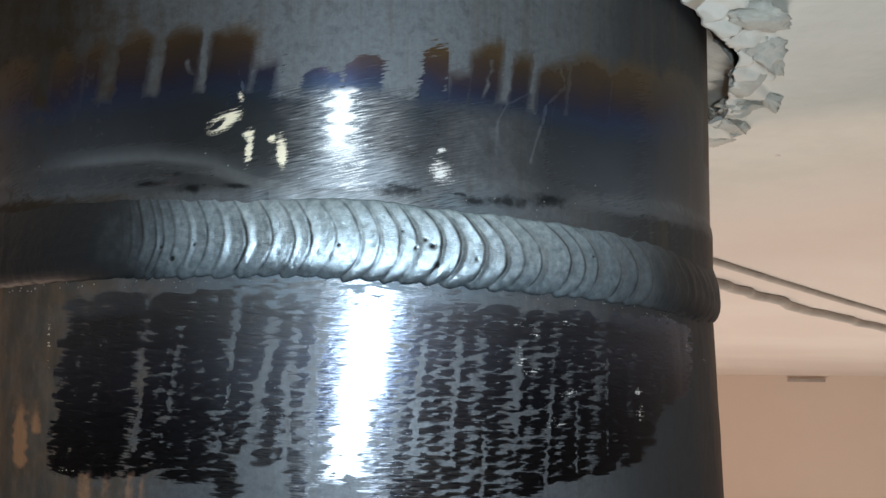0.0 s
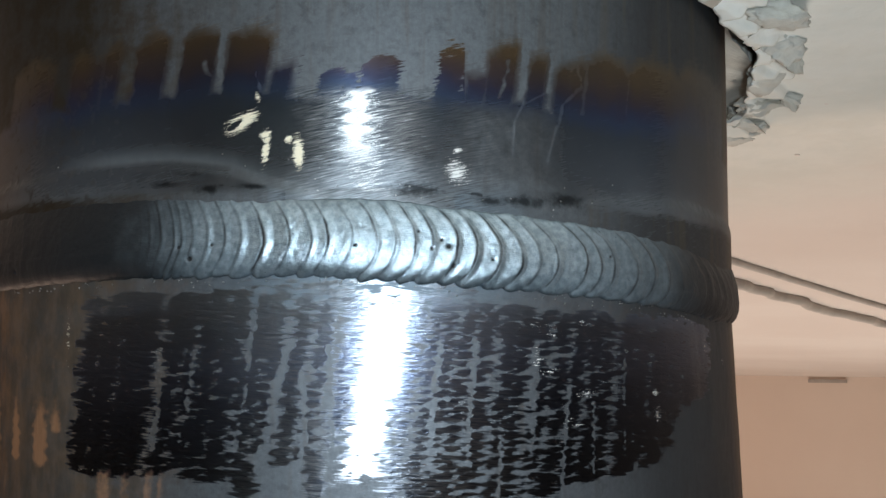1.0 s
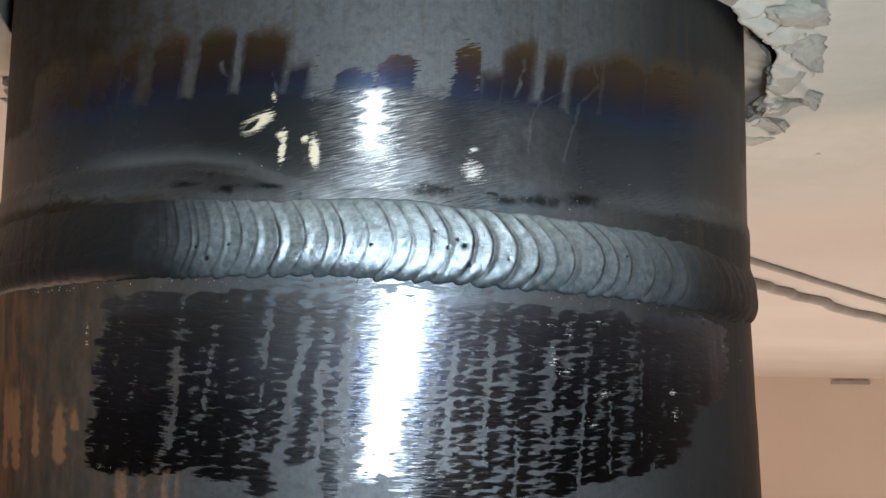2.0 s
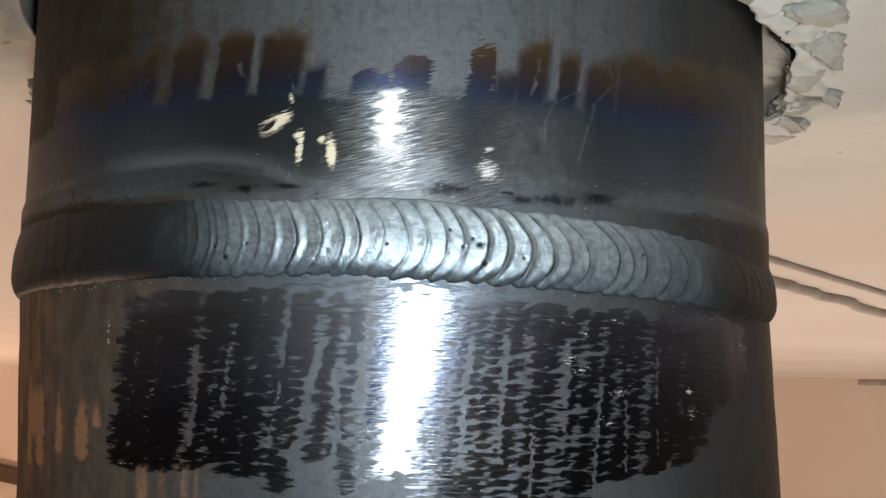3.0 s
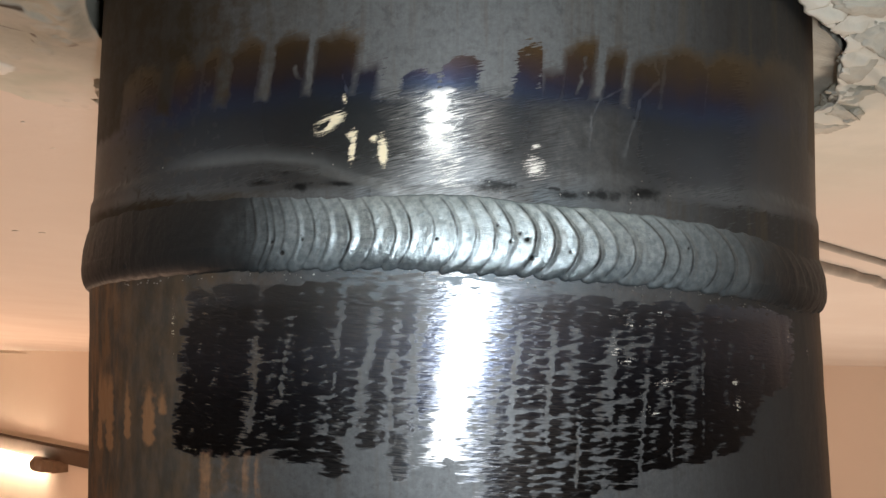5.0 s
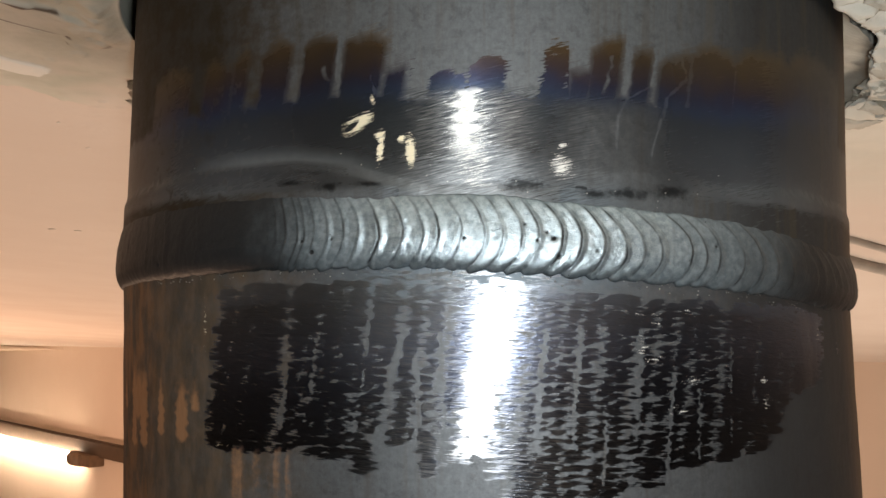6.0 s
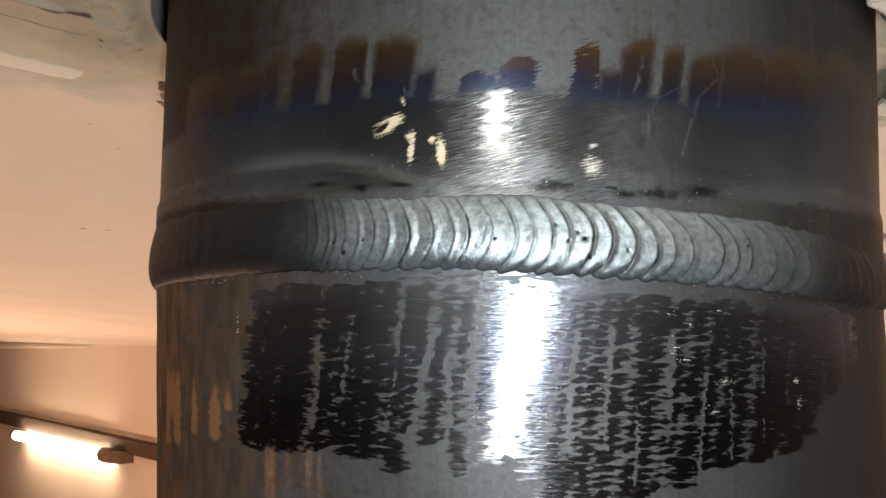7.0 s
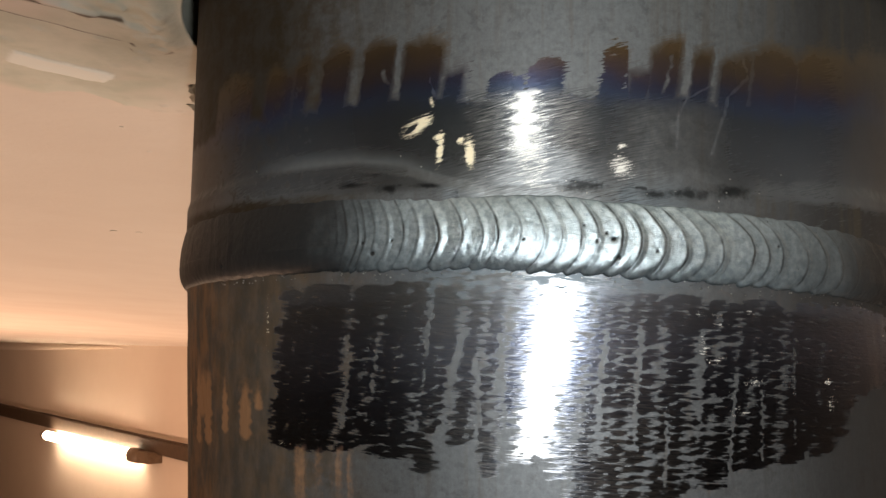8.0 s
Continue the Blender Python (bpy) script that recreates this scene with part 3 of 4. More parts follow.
# angle, half width and strength of the orange runs below the ground band
RUNS = [(-30.6, 2.0, 0.45), (-27.6, 1.9, 0.45), (-26.0, 1.6, 0.3), (-24.6, 1.4, 0.45), (-22.9, 1.2, 0.5)]
# angle, height and half sizes of bright nicks and painted glints in the ground band
SPARKS = [(18.4, -15.3, 1.0, 1.6), (19.6, -17.4, 1.8, 0.7), (24.3, -21.0, 2.4, 0.5), (35.5, -21.8, 1.3, 0.9), (19.1, -9.9, 2.6, 0.5), (24.5, -9.6, 1.4, 0.5), (22.9, -25.5, 2.0, 0.8), (20.3, -11.5, 1.8, 0.4), (-33.2, -30.4, 2.2, 0.3),
          (36.0, -25.0, 1.2, 1.6), (21.2, -23.0, 1.0, 0.6), (48.2, -13.9, 0.7, 1.4), (55.0, -17.7, 0.9, 1.2), (-36.0, -9.0, 0.35, 4.0), (-45.0, 1.0, 0.5, 0.5)]
# angle, top and half width of each grinder stroke above the weld
STROKES = [(-45, 38.2, 5.5), (-34.4, 36.8, 3.2), (-30.4, 38.0, 1.7), (-24.9, 38.6, 2.7), (-18.8, 38.9, 2.7), (-13.1, 38.4, 3.0), (-9.6, 32.8, 1.7),
           (-4.2, 31.0, 1.4), (-2.4, 30.2, 1.0), (1.0, 33.4, 2.2), (8.9, 35.4, 1.5), (11.6, 32.8, 1.8), (14.9, 38.0, 2.3), (19.2, 36.8, 1.8), (23.6, 36.8, 2.6),
           (29.3, 38.4, 4.0), (39.0, 40.0, 7.0), (52.0, 43.0, 9.0)]


def upper_ground(A, S, Z, wave, fine):
    field = np.full(S.shape, -2.0)
    for a, top, w in STROKES:
        tilt = 0.10 * (Z - top)
        u = (A - a - tilt) / w
        cap = top - 1.6 * np.clip(np.abs(u), 0, 1) ** 2.4 * min(1.4, w / 2) + 0.5 * u * (w < 3)
        body = np.minimum((cap - Z + 1.2 * fbm(S * 0.3, Z * 0.25, 53) * (abs(a) > 6)) / (0.9 if abs(a) < 6 else 2.2), (1 - np.abs(u)) * w * 1.2)
        field = np.maximum(field, body)
    # below the strokes the sanding disc has gone over everything
    band = 27.4 + 1.0 * fbm(S * 0.3, Z * 0, 51) - 2.0 * np.exp(-((A + 6.8) / 1.4) ** 2) - 0.8 * np.exp(-((A - 5.6) / 1.4) ** 2)
    field = np.maximum(field, (band - Z) / 0.9)
    field = np.minimum(field, 1.5)
    for line, w in KEPT:
        field = field - 2.0 * np.clip(stripe(S + 0.5 * fine + 0.7 * fbm(S * 0.05, Z * 0.45, 78), Z, line, w * 1.2), 0, 1) * np.clip(0.8 + 0.9 * fbm(S * 0.3, Z * 0.6, 79), 0, 1) * step01(Z, 25.5, 31.0)
    thin = 0.9 * np.exp(-((A - 14) / 9) ** 2) * step01(27 - Z, 0, 4) + 0.5 * step01(16.5 - Z, 0, 3)
    field = field - thin * (1.0 + 0.8 * fine) - 1.5 * step01(12.6 - Z + 0.4 * wave, 0, 2.5) * (np.abs(A) > 9)
    return field + 0.25 * fine


def upper_bare_glint(S, Z):
    field = np.full(S.shape, -3.0)

    def spot(a, z, w, h, turn, gain=1.0):
        s0, t = radians(a) * 84, radians(turn)
        u, v = (S - s0) * math.cos(t) + (Z - z) * math.sin(t), -(S - s0) * math.sin(t) + (Z - z) * math.cos(t)
        return gain * (1.25 - 1.6 * np.sqrt((u / w) ** 2 + (v / h) ** 2))

    for args in [(-14.1, 22.4, 3.7, 1.55, 30, 1.2), (-11.3, 18.2, 0.8, 3.4, -6), (-11.5, 20.4, 1.2, 0.8, 20), (-7.8, 17.4, 1.1, 3.3, 4, 1.2), (-8.9, 19.6, 0.9, 0.7, 20),
                 (9.2, 15.2, 1.8, 1.9, 25, 0.55), (9.3, 18.8, 1.0, 0.45, 10, 0.8), (-12.4, 26.4, 0.5, 0.9, 20, 0.6)]:
        field = np.maximum(field, spot(*args))
    field = field - 2.6 * np.clip(spot(-14.8, 22.0, 2.3, 0.7, 34), 0, 1)
    # the torch's broken highlight above the bead, painted as a strip of bright metal
    field = np.maximum(field, 0.15 - np.abs((S + 1.5 + 0.12 * (Z - 20)) / 5.0) ** 2 - 0.02 * np.abs(Z - 19) - 1.2 * (np.abs(Z - 19.5) > 8))
    return field - 0.9 * (Z > 28) * 1.0


def lower_ground(A, S, Z, wave, fine):
    field = np.full(S.shape, -1.2)
    S0, Z0 = S, Z
    S, Z = S + 0.65 * fbm(S * 0.4, Z * 1.5, 71), Z + 0.30 * fbm(S * 0.35, Z * 0.5, 72)
    dice = np.random.default_rng(12)
    bottoms_a = [-34, -32.7, -26.7, -19.9, -15.8, -13.6, -11.3, -8.7, -6.4, -3.8, -1.5, 1.5, 3.3, 5.1, 6.2, 14.4, 17.0, 19.1, 23.5, 28.4, 32.0, 37.1, 39.5, 41, 44, 48]
    bottoms_z = [-29, -30.5, -29.8, -30.1, -30.5, -33.6, -28.4, -25.8, -34.6, -25.0, -29.5, -30.0, -34.1, -35.5, -38.5, -39, -39.5, -38.0, -36.2, -34.1, -34.0, -32.7, -30.1, -26, -24, -22]
    full_a, full_v = [-34, -25, -22, -14, -10, -7, -3, 4, 8, 20, 29, 31, 40, 48], [0.97, 0.93, 0.72, 0.85, 0.62, 0.84, 0.6, 0.66, 0.50, 0.54, 0.62, 0.85, 0.95, 1.0]
    columns = [-32.2, -29.6, -27.0, -24.9, -21.4, -19.3, -17.0, -14.6, -12.6, -10.6, -7.6, -5.0, -2.6, -0.2, 2.2, 4.4, 6.3, 8.2, 10.3, 12.4, 14.8, 16.9, 19.2, 21.6, 24.0, 26.3, 28.4, 31.8, 34.2, 36.6, 38.8, 41.0, 43.2, 45.4, 47.6]
    for a0 in columns:
        a = a0 + 0.9 + dice.uniform(-0.3, 0.3)
        bottom = np.interp(a0, bottoms_a, bottoms_z) + dice.uniform(-0.9, 0.6)
        z = float(weld_limits(np.array(a))[0]) - np.interp(a, [-20, -8, 8, 20], [2.3, 3.0, 3.4, 4.2]) + dice.uniform(-0.6, 0.6)
        wide = dice.uniform(1.15, 1.6) * (1.35 if a0 < -24 or a0 > 31 else 1.0)
        while z > bottom:
            full = np.interp(a, full_a, full_v) + 0.25 * float(step01(np.array(z), -17, -9))
            full = min(1.0, full + dice.normal(0, 0.12))
            s0 = radians(a + 0.13 * (z + 6)) * 84 + dice.normal(0, 0.3)
            w, hh = wide * (0.85 + 0.45 * full) * dice.uniform(0.75, 1.25), 0.36 + 0.56 * full * dice.uniform(0.75, 1.25) + 0.35 * (a0 < -24) + 0.3 * (a0 > 31)
            lens(field, S, Z, s0, z, w, hh, -0.10 + dice.normal(0, 0.06))
            z -= dice.uniform(0.95, 1.6)
    # a few strokes carried past the row of ends
    for a, z0, z1 in [(-13.6, -30, -34), (-6.3, -28, -35), (4.0, -30, -35), (30.2, -30, -33)]:
        z = z0
        while z > z1:
            lens(field, S, Z, radians(a) * 84 + dice.normal(0, 0.2), z, 1.5, 0.75, -0.1)
            z -= 0.9
    # slivers of scale that the disc missed, leaning down to one side
    for line, w in MISSED:
        broken = np.clip(0.9 + 1.0 * fbm(S0 * 0.2, Z0 * 0.45, 74), 0, 1)
        field = field - 0.95 * np.clip(stripe(S, Z, line, w * 1.05), 0, 1) * broken
    # brushed collar right below the bead
    low = weld_limits(A)[0]
    collar = (0.10 * step01(Z0 - low, -4.6, -3.0) + 0.8 * fbm(S0 * 0.3, Z0 * 1.6, 76)) * np.exp(-((A - 1) / 10) ** 2) - 0.08 - 0.6 * step01(np.abs(A - 1), 9, 24)
    field = np.maximum(field, np.where(Z0 > low - 5.5, collar, -2))
    return np.clip(field * 1.8 + 0.45 * fbm(S0 * 0.45, Z0 * 1.5, 73) + 0.25 * wave + 0.03, -1.5, 1.5)


def build_pipe():
    pipe = tagged(new("welded_pipe"), "dark heat-tinted steel pipe with a rippled girth weld and ground bands", "pipe")
    Zu = np.concatenate([np.arange(2.0, 60.0, 0.22), np.array([64, 80, 120, 170, 240, 300])])
    Zl = np.concatenate([np.array([-2300, -1500, -700, -300, -150, -80, -60, -52]), np.arange(-48.0, 4.0, 0.2)])
    pipe_sheet("upper_pipe", pipe, Zu, 1, "upper pipe with blue and straw heat tint and sanded bright spots")
    pipe_sheet("lower_pipe", pipe, Zl, -1, "lower pipe with dark rows of grinder marks and coppery runs")
    build_weld(pipe)
    # beads of spatter along the toes
    bm = bmesh.new()
    bmesh.ops.create_icosphere(bm, subdivisions=2, radius=1.0)
    for v in bm.verts:
        v.co.z *= 0.85
    ball = bpy.data.meshes.new("spatter")
    bm.to_mesh(ball)
    bm.free()
    ball.materials.append(SPATTER)
    ball.polygons.foreach_set("use_smooth", [True] * len(ball.polygons))
    dice = random.Random(4)
    for k in range(150):
        a = dice.uniform(-50, 45) if k > 30 else dice.uniform(-26, 24)
        low, top = weld_limits(np.array(float(a)))
        z = float(low) - abs(dice.gauss(0.5, 0.5)) - 0.15 if dice.random() < 0.72 else float(top) + abs(dice.gauss(1.5, 3.5)) + 0.3
        r = dice.uniform(0.05, 0.17)
        ob = new("spatter", ball)
        ob.parent = pipe
        rad = (84.0 + r * 0.2) / 1000
        shift = abs(z) / 1000 * math.tan(BEND)
        ob.matrix_basis = Matrix.LocRotScale((rad * math.sin(radians(a)) + shift, -rad * math.cos(radians(a)), z / 1000), None, (r / 1000,) * 3)
    return pipe


build_pipe()


# ---- ceiling, walls, floor ----
def to_line(X, Y, p, q):
    dx, dy = q[0] - p[0], q[1] - p[1]
    k = np.clip(((X - p[0]) * dx + (Y - p[1]) * dy) / (dx * dx + dy * dy), 0, 1)
    return np.hypot(X - p[0] - k * dx, Y - p[1] - k * dy)


def build_ceiling():
    """A sloping plastered soffit with a ragged hole round the pipe."""
    a = np.radians(np.concatenate([np.arange(-130, 130, 0.35), np.linspace(130, 230, 40, endpoint=False)]))
    a = a + np.pi / 2                                    # densest on the far side, both flanks
    rings = np.concatenate([np.arange(0, 0.085, 0.0007), 0.085 * 1.12 ** np.arange(1, 42)])
    n = len(a)
    edge = 0.0945 + 0.0025 * fbm(np.cos(a) * 3, np.sin(a) * 3, 61) + 0.0020 * fbm(np.cos(a) * 14, np.sin(a) * 14, 62)
    left = step01(-np.cos(a), 0.2, 0.6)
    turn = np.degrees(np.arctan2(np.sin(a), np.cos(a)))
    gap = np.interp(turn, [-70, -35, -25, -9, 5, 15, 40, 90], [-8.6, -8.3, -5.0, -2.0, 3.5, 5.5, 3.5, 0]) / 1000
    edge = (edge + gap) * (1 - left) + 0.0862 * left
    rad = edge[None, :] + rings[:, None]
    X, Y = rad * np.cos(a), rad * np.sin(a)
    x, y = X * 1000, Y * 1000
    near = step01(260 - np.hypot(x, y), 0, 120)
    drop = near * (0.5 * fbm(x * 0.03, y * 0.03, 63) + 0.3 * fbm(x * 0.15, y * 0.15, 64))
    # mortar smeared round the hole; its border wanders
    wander = 10 * fbm(x * 0.03, y * 0.03, 65) + 4 * fbm(x * 0.12, y * 0.12, 66)
    border_l = np.interp(x, [-400, -165, -137, -127, -114, -60], [40, 38, 40, 58, 66, 78])
    mortar = np.where(x < 0, step01(border_l + 0.6 * wander - y, -3, 5), step01(185 + 2 * wander - np.hypot(x, y), -110, 110))
    ring = step01(116 + wander - np.hypot(x, y), 0, 14) * step01(60 - y, 0, 20)
    mortar = np.where(x < 0, np.maximum(ring, mortar * np.clip(0.62 + 0.9 * fbm(x * 0.035, y * 0.05, 75), 0, 1)), mortar)
    drop = drop + 0.4 * mortar
    # formwork band, raised, between two seams
    g1, g2 = to_line(x, y, (-190, -87.5), (-102.2, -8.1)), to_line(x, y, (-180, -77), (-98, -24.7))
    drop = drop + 0.8 * (1 - step01(to_line(x, y, (-155, -65), (-101, -17)), 7.0, 9.0))
    seam = np.maximum(1.2 * np.exp(-(g1 / 0.55) ** 2), 1.2 * np.exp(-(g2 / 0.65) ** 2))
    # trowelled lump at the band's end
    for cx, cy, r, hgt in [(-99, -5, 5.5, 1.4), (-95, -13, 5, 1.0), (-103, -1.5, 3.2, 0.8), (-94, -22, 6, 1.2), (-90, -30, 6, 1.0), (-116, 12, 2.0, 0.7), (-106, 6, 2.2, 0.8), (-124, -16, 3, 0.6), (-110, -10, 2, 0.5), (-121, 22, 1.6, 0.6), (-131, 52, 2.5, 0.6), (-122, 60, 3, 0.5), (-104, -31, 4, 0.9), (-97, -33, 3.4, 1.1), (-110, -35, 3.5, 0.8), (-112, 3, 1.4, 0.8), (-124, 21, 1.2, 0.8), (-126, 43, 1.8, 0.7), (-117, 51, 1.6, 0.8), (-113, 57, 1.3, 0.7), (-137, -8, 2.6, 0.7)]:
        d = np.hypot(x - cx, y - cy) + 1.6 * fbm(x * 0.35, y * 0.35, 67)
        drop = drop + 0.7 * hgt * (1 - step01(d, r * 0.6, r))
    # fillet of mortar against the pipe, with a sharp arris
    spine = to_line(x, y, (-84, -45), (-92, -6)) + 0.8 * fbm(x * 0.12, y * 0.12, 83)
    drop = drop + (1 - step01(spine, 0.0, 5.5)) * 1.6 * (1 - step01(y, -14, 10)) * (x < 0)
    # the coat of mortar ends in a step towards the pink plaster
    drop = drop + 0.9 * step01(border_l + 0.6 * wander - y, -0.6, 0.8) * (x < -60)
    seam = np.maximum(seam, 0.9 * np.exp(-((np.hypot(x + 98.5, y + 5) + 0.8 * fbm(x * 0.3, y * 0.3, 68) - 6.0) / 0.4) ** 2) * (y > -4) * (x < -94))
    # white putty patch
    u = (x + 131) * 0.79 + (y - 15.5) * 0.613
    w = -(x + 131) * 0.613 + (y - 15.5) * 0.79
    patch = np.minimum(14.0 - np.abs(u + 2), 5.8 - np.abs(w - 0.08 * u)) + 0.8 * fbm(x * 0.2, y * 0.2, 69)
    white = np.maximum(step01(patch, -0.2, 0.5), 0.65 * mortar * (x > 0))
    drop = drop + 0.7 * step01(patch, -0.4, 1.0)
    # torn edge of the mortar: two ragged layers on the right flank
    ang = np.degrees(np.arctan2(Y, X))
    flank = step01(ang, -52, -44) * (1 - step01(ang, 24, 30))
    for base_r, reach, teeth, thick, seed in [(4, 13, 0.11, 2.6, 81), (1, 8, 0.17, 2.6, 82)]:
        saw = ang * teeth + 0.5 * fbm(ang * 0.06, ang * 0, seed)
        tooth = (saw - np.floor(saw)) ** 1.4
        size = 0.45 + 0.55 * np.abs(fbm(np.floor(saw) * 3.7, ang * 0 + 0.5, seed + 5, 1))
        lip = edge * 1000 + base_r + reach * tooth * size + 1.2 * fbm(x * 0.3, y * 0.3, seed + 9) - np.hypot(x, y)
        drop = drop + flank * thick * (0.75 + 0.5 * fbm(x * 0.09, y * 0.09, seed + 3)) * step01(lip, -0.5, 0.9)
    Zc = ceiling_z(X, Y) - drop / 1000 * near
    rows = [np.stack([X, Y, Zc], -1)]
    # the reveal of the hole, up into the slab
    for lift_z in (0.008, 0.03, 0.115):
        k = 1.12 if lift_z < 0.01 else 1.2
        rows.insert(0, np.stack([X[0] * k, Y[0] * k, Zc[0] + lift_z], -1)[None])
    co = np.concatenate(rows)

    def pad(field, value):
        return np.concatenate([np.full((3, n), value), field])

    me = grid_mesh("ceiling", co, CEILING, {"mortar": pad(mortar, 1.0), "white": pad(white, 0.0), "seam": pad(seam * near, 0.0)})
    # the slab's upper face closes it
    ob = new("ceiling", me)
    tagged(ob, "pinkish plastered ceiling with a ragged mortared hole", "ceiling", kind="structure")
    bm = bmesh.new()
    bmesh.ops.create_cube(bm, size=1, matrix=pose(0, 0, 0.62) @ Matrix.Diagonal((16, 16, 0.04, 1)))
    slab = part("ceiling_slab", bm, FLOOR, None)
    tagged(slab, "rough concrete slab above the plaster", "ceiling", kind="structure")


def box_on_wall(u0, u1, n0, n1, z0, z1):
    """A block laid out along the near wall: u along it, n outwards from the axis."""
    bm = bmesh.new()
    bmesh.ops.create_cube(bm, size=1)
    for v in bm.verts:
        u, n, z = (u0 if v.co.x < 0 else u1), (n0 if v.co.y < 0 else n1), (z0 if v.co.z < 0 else z1)
        v.co = WALL_U * u + WALL_N * n + Vector((0, 0, z))
    bmesh.ops.recalc_face_normals(bm, faces=bm.faces)
    return bm


build_ceiling()
# three unseen walls are added and kept dark to hold down the pipe's reflections
for name, dims in [("wall_north", (-7.5, 6.5, WALL_D, WALL_D + 0.15, -2.5, 0.6)), ("wall_south", (-7.5, 6.5, -7.15, -7.0, -2.5, 0.6)),
                   ("wall_west", (-7.65, -7.5, -7.15, WALL_D + 0.15, -2.5, 0.6)), ("wall_east", (6.5, 6.65, -7.15, WALL_D + 0.15, -2.5, 0.6))]:
    painted = name == "wall_north"
    tagged(part(name, box_on_wall(*dims), WALLS if painted else DIM, None), "peach painted plaster wall" if painted else "unseen dark wall closing the room", "wall", kind="structure")
# unseen floor, kept dark likewise
tagged(part("floor", box_on_wall(-7.65, 6.65, -7.15, WALL_D + 0.15, -2.6, -2.5), FLOOR, None), "bare grey concrete floor", "floor", kind="structure")


def rod(points, radius, sides=12, wobble=0.0, seed=0, taper=False):
    """A round bar through points, with capped ends."""
    dice = random.Random(seed)
    bm = bmesh.new()
    loops = []
    pts = [Vector(p) for p in points]
    for i, p in enumerate(pts):
        d = (pts[min(i + 1, len(pts) - 1)] - pts[max(i - 1, 0)]).normalized()
        q = d.to_track_quat("Z", "Y").to_matrix()
        r = radius * (1 + wobble * dice.uniform(-1, 1)) * (min(1.0, 0.06 + 2.2 * (1 - i / (len(pts) - 1))) if taper else 1.0)
        loops.append([bm.verts.new(p + q @ Vector((r * math.cos(2 * math.pi * k / sides), r * math.sin(2 * math.pi * k / sides), 0))) for k in range(sides)])
    for a, b in zip(loops[:-1], loops[1:]):
        for k in range(sides):
            bm.faces.new((a[k], a[(k + 1) % sides], b[(k + 1) % sides], b[k]))
    bm.faces.new(loops[0][::-1])
    bm.faces.new(loops[-1])
    bmesh.ops.recalc_face_normals(bm, faces=bm.faces)
    return bm


def on_wall(u, off, z):
    return WALL_U * u + WALL_N * (WALL_D - off) + Vector((0, 0, z))


def build_cornice():
    pts = []
    for k in range(25):
        u = -7.4 + k * (7.4 - 4.1) / 24
        p = on_wall(u, 0.0, 0)
        pts.append(on_wall(u, 0.004, ceiling_z(p.x, p.y) - 0.014))
    ob = part("cornice", rod(pts, 0.026, 16, 0.03, 3, taper=True), WALLS, None, smooth=True)
    tagged(ob, "rounded plaster bead where wall meets ceiling", "trim", kind="structure")


def along(x, y):
    return x * WALL_U.x + y * WALL_U.y


def build_rail():
    """A dark board on the wall with its rounded edges."""
    bm = bmesh.new()
    u0, u1 = -6.8, -3.2
    bmesh.ops.create_cube(bm, size=1)
    for v in bm.verts:
        u = u0 if v.co.x < 0 else u1
        z = np.interp(u, [along(-3.093, 5.158), along(-1.422, 3.607)], [-0.400, -0.478])
        v.co = on_wall(u, 0.0 if v.co.y > 0 else 0.03, z + (0.032 if v.co.z > 0 else -0.032))
    bmesh.ops.recalc_face_normals(bm, faces=bm.faces)
    bmesh.ops.bevel(bm, geom=list(bm.edges), offset=0.006, segments=2, affect="EDGES")
    ob = part("wall_rail", bm, DARK_WOOD, None)
    tagged(ob, "dark brown wooden rail fixed along the wall", "rail")


def build_tube_lamp():
    ua, ub = along(-2.554, 4.658) + 0.18, along(-1.802, 3.959) + 0.17
    thing = tagged(new("tube_lamp"), "lit warm white tube lamp on brown brackets below the wall rail", "lamp")
    za, zb = -0.505, -0.512
    pts = []
    for k in range(13):
        f = k / 12
        pts.append(on_wall(ua + (ub - ua) * f, 0.055, za + (zb - za) * f))
    bm = rod(pts, 0.022, 20)
    part("tube", bm, TUBE, thing, "glowing frosted tube", smooth=True)
    cap = rod([on_wall(ub + d, 0.055, zb) for d in (-0.01, 0.02, 0.06)], 0.031, 16)
    part("end_cap", cap, BRACKET, thing, "brown end cap", smooth=True)
    part("bracket", box_on_wall(ub + 0.05, ub + 0.16, WALL_D - 0.065, WALL_D, zb - 0.025, zb + 0.02), BRACKET, thing)
    cap = rod([on_wall(ua + d, 0.055, za) for d in (-0.03, -0.015, 0.004)], 0.022, 16)
    part("end_cap", cap, BRACKET, thing, smooth=True)
    return thing


build_cornice()
build_rail()
build_tube_lamp()


def build_cable(name, anchors, radius, wobble, seed, label):
    dice = random.Random(seed)
    pts = []
    for (x0, y0), (x1, y1) in zip(anchors[:-1], anchors[1:]):
        for k in range(14):
            f = k / 14
            x, y = x0 + (x1 - x0) * f, y0 + (y1 - y0) * f
            q = Vector((len(pts) * 0.16, seed * 3.1, 0))
            x, y = x + 2 * noise.noise(q) * wobble, y - 2 * noise.noise(q) * wobble
            pts.append((x, y, ceiling_z(x, y) - radius * 0.55))
    ob = part(name, rod(pts, radius, 10, 0.05 if wobble > 0.001 else 0.02, seed), CABLE, None, smooth=True)
    tagged(ob, label, "cable")


build_cable("cable", [(0.06, 0.133), (0.196, 0.2595), (0.268, 0.328), (0.407, 0.4536), (0.95, 0.95)], 0.0021, 0.0004, 1, "thin straight grey cable fixed under the ceiling")
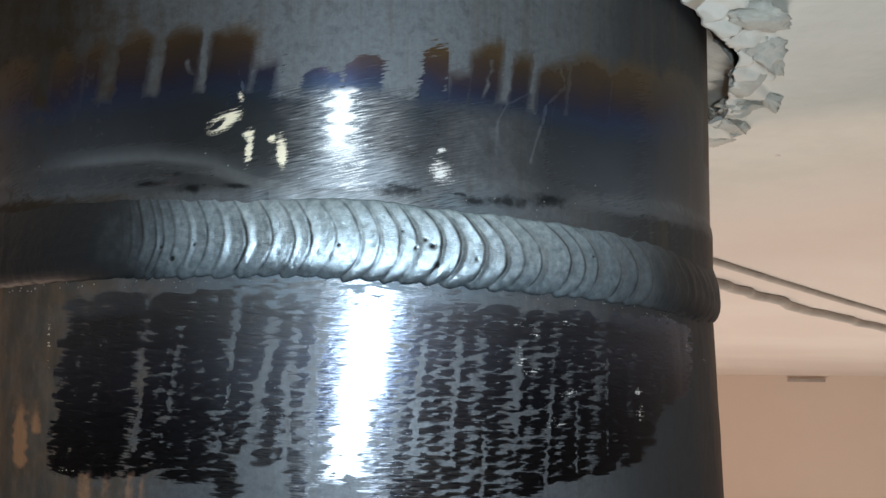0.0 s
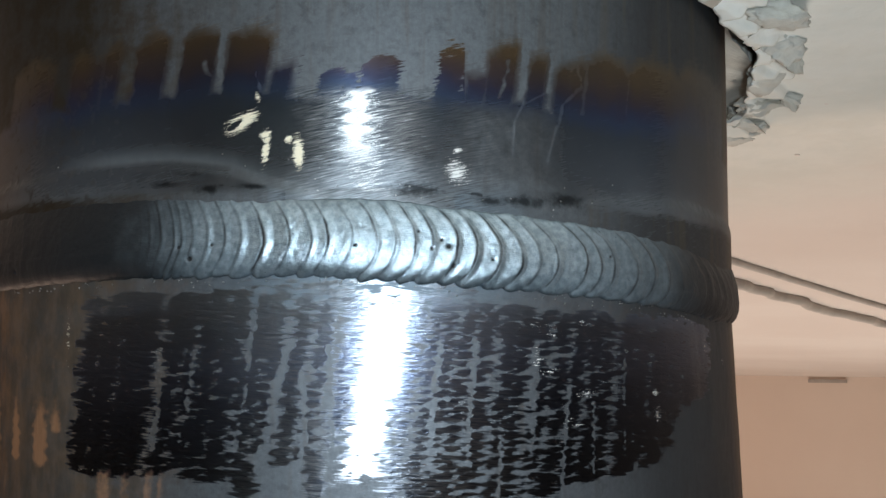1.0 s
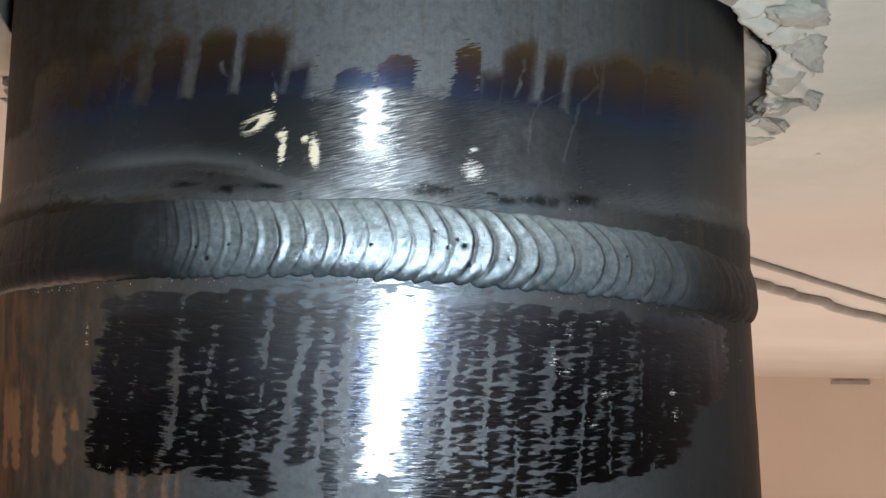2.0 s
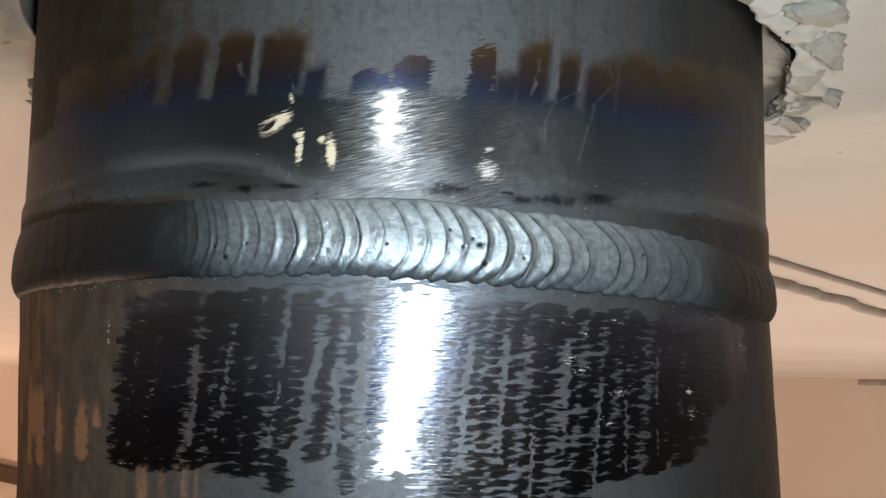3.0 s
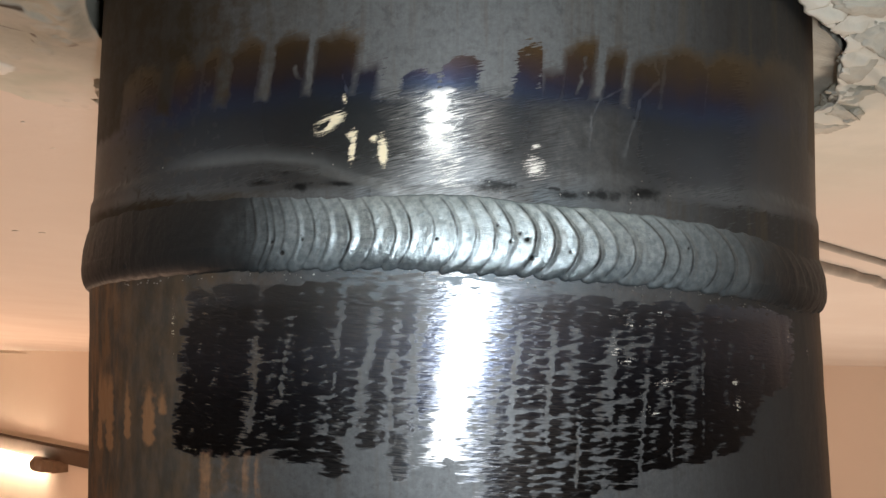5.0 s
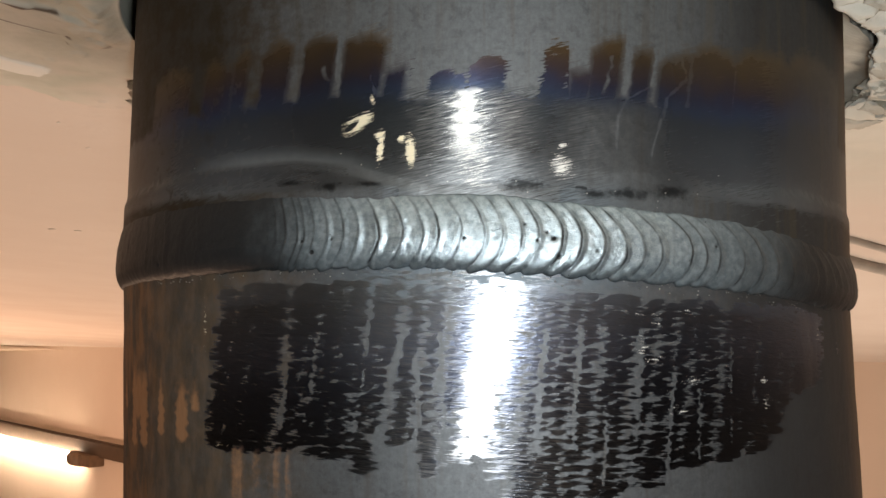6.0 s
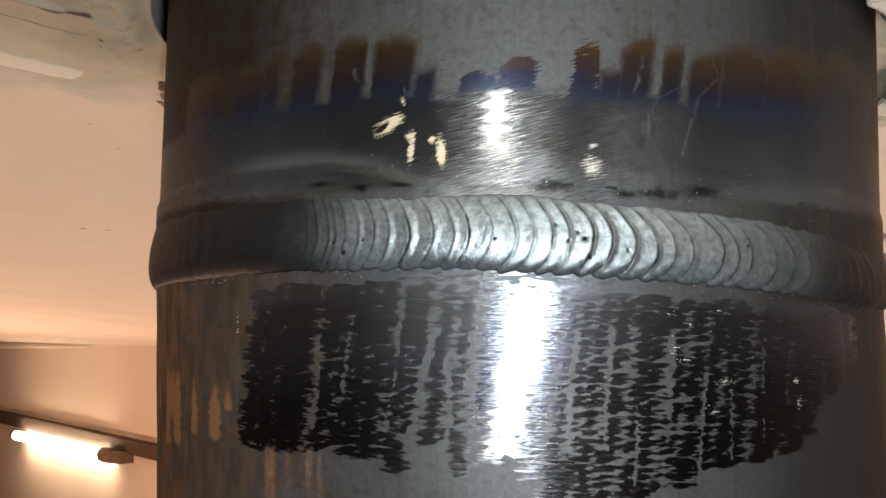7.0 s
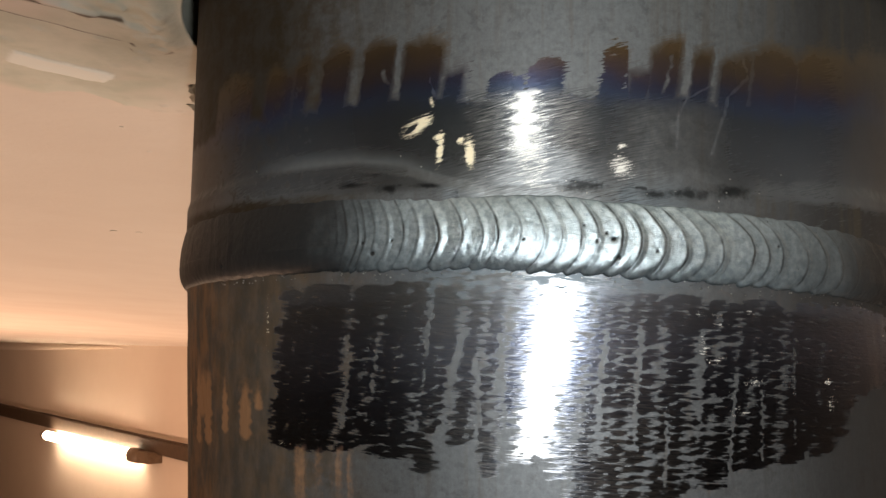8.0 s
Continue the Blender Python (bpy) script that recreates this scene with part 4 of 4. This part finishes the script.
build_cable("cable", [(0.05, 0.16), (0.226, 0.333), (0.272, 0.376), (0.330, 0.440), (0.400, 0.496), (0.468, 0.558), (0.95, 1.02)], 0.0036, 0.0022, 2, "thicker uneven grey cable under the ceiling")


# ---- broken mortar round the hole ----
def chunk(seed, size, squash, cuts=9):
    """A broken lump: a ball cut by random planes, with a rough skin."""
    dice = random.Random(seed)
    bm = bmesh.new()
    bmesh.ops.create_icosphere(bm, subdivisions=4, radius=1.0)
    for _ in range(cuts):
        nrm = Vector((dice.gauss(0, 1), dice.gauss(0, 1), dice.gauss(0, 1))).normalized()
        d = dice.uniform(0.35, 0.75)
        for v in bm.verts:
            over = v.co.dot(nrm) - d
            if over > 0:
                v.co -= nrm * over
    for v in bm.verts:
        v.co += v.co.normalized() * (0.22 * noise.fractal(v.co * 3.2 + Vector((seed, 0, 0)), 0.8, 2.0, 4) + 0.12 * noise.noise(v.co * 1.4 + Vector((0, seed, 0))))
        v.co = Vector((v.co.x * size[0], v.co.y * size[1], v.co.z * size[2] * squash))
    return bm


def build_collar():
    collar = tagged(new("mortar_collar"), "crumbling pale mortar flakes round the pipe's hole", "mortar")
    # x, y, half sizes in mm, turn
    flakes = [(83, -50, 8, 5, 3.0, 20), (92, -31, 6.5, 5, 3.4, 25), (97, -26, 6, 2.4, 2.4, 45), (96, -13, 8, 7, 3.0, 20),
              (109, 1, 6, 2.4, 2.2, 30), (102, 8, 9, 6, 3, 10), (105, 22, 8, 4, 2.6, 15), (111, 27, 5, 2.2, 2, 35), (108, 40, 9, 4, 1.6, 15),
              (-98, 31, 3.6, 3, 3.0, 10), (-102, 40, 4.2, 3, 3.0, 70), (-106, 50, 4.0, 3.0, 2.6, 30), (-95, 24, 3.0, 2.6, 2.4, 30)]
    for k, (x, y, a, b, c, turn) in enumerate(flakes):
        bm = chunk(100 + k, (a / 1000, b / 1000, c / 1000), 1.0, 6)
        ob = part("flake", bm, CHIP, collar, smooth=True)
        ob.matrix_basis = pose(x / 1000, y / 1000, ceiling_z(x / 1000, y / 1000) - (0.0020 if x > 0 else 0.001), random.Random(k).uniform(-20, 20), random.Random(k + 50).uniform(-20, 20), turn)
    # broken stub of the pipe sleeve inside the hole
    bm = bmesh.new()
    rows = []
    for k in range(61):
        turn = -21 + k * 60 / 60
        a = radians(turn)
        outer = float(np.interp(turn, [-21, -18, -9, -2, 5, 15, 39], [0.0864, 0.0868, 0.0935, 0.101, 0.1055, 0.1085, 0.106])) + 0.0006 * noise.noise(Vector((k * 0.4, 3, 0)))
        low = ceiling_z(0.09 * math.cos(a), 0.09 * math.sin(a)) + 0.0008 + 0.0012 * noise.noise(Vector((k * 0.12, 0, 0)))
        rows.append([bm.verts.new((r * math.cos(a), r * math.sin(a), z)) for r, z in ((0.0853, low + 0.004), (0.0853, 0.13), (outer, 0.13), (outer, low))])
    for p, q in zip(rows[:-1], rows[1:]):
        for k in range(4):
            bm.faces.new((p[k], p[(k + 1) % 4], q[(k + 1) % 4], q[k]))
    bm.faces.new(rows[0])
    bm.faces.new(rows[-1][::-1])
    bmesh.ops.recalc_face_normals(bm, faces=bm.faces)
    part("sleeve", bm, CHIP, collar, "grey cement sleeve lining")
    return collar


build_collar()

# thin strip for a short dark mark in the corner between wall and ceiling
dash = part("corner_mark", box_on_wall(along(0.835, 1.51), along(0.885, 1.465), WALL_D - 0.004, WALL_D + 0.01, -0.078, -0.072), CABLE, None)
tagged(dash, "short dark mark in the corner of wall and ceiling", "cable")


def build_splashes():
    """Small hardened paint splashes under the ceiling."""
    spots = [(-0.2654, 0.3453, 0.0016), (-0.2503, 0.3478, 0.0014), (0.1374, 0.058, 0.0008), (0.1223, 0.0075, 0.0012), (-0.1458, 0.0843, 0.0008), (-0.1504, 0.1209, 0.0009), (-0.1047, 0.0103, 0.0011)]
    for k, (x, y, r) in enumerate(spots):
        bm = bmesh.new()
        bmesh.ops.create_icosphere(bm, subdivisions=3, radius=1.0)
        for v in bm.verts:
            v.co *= 1 + 0.25 * noise.noise(v.co * 1.7 + Vector((k * 5.0, 0, 0)))
            v.co = Vector((v.co.x * r * 1.6, v.co.y * r, v.co.z * r * 0.25))
        ob = part("paint_splash", bm, SPLASH, None, smooth=True)
        ob.matrix_basis = pose(x, y, ceiling_z(x, y) - r * 0.1, 0, 0, 30 * k)
        tagged(ob, "small pale hardened splash stuck to the ceiling plaster", "splash", "splashes on the ceiling")


build_splashes()
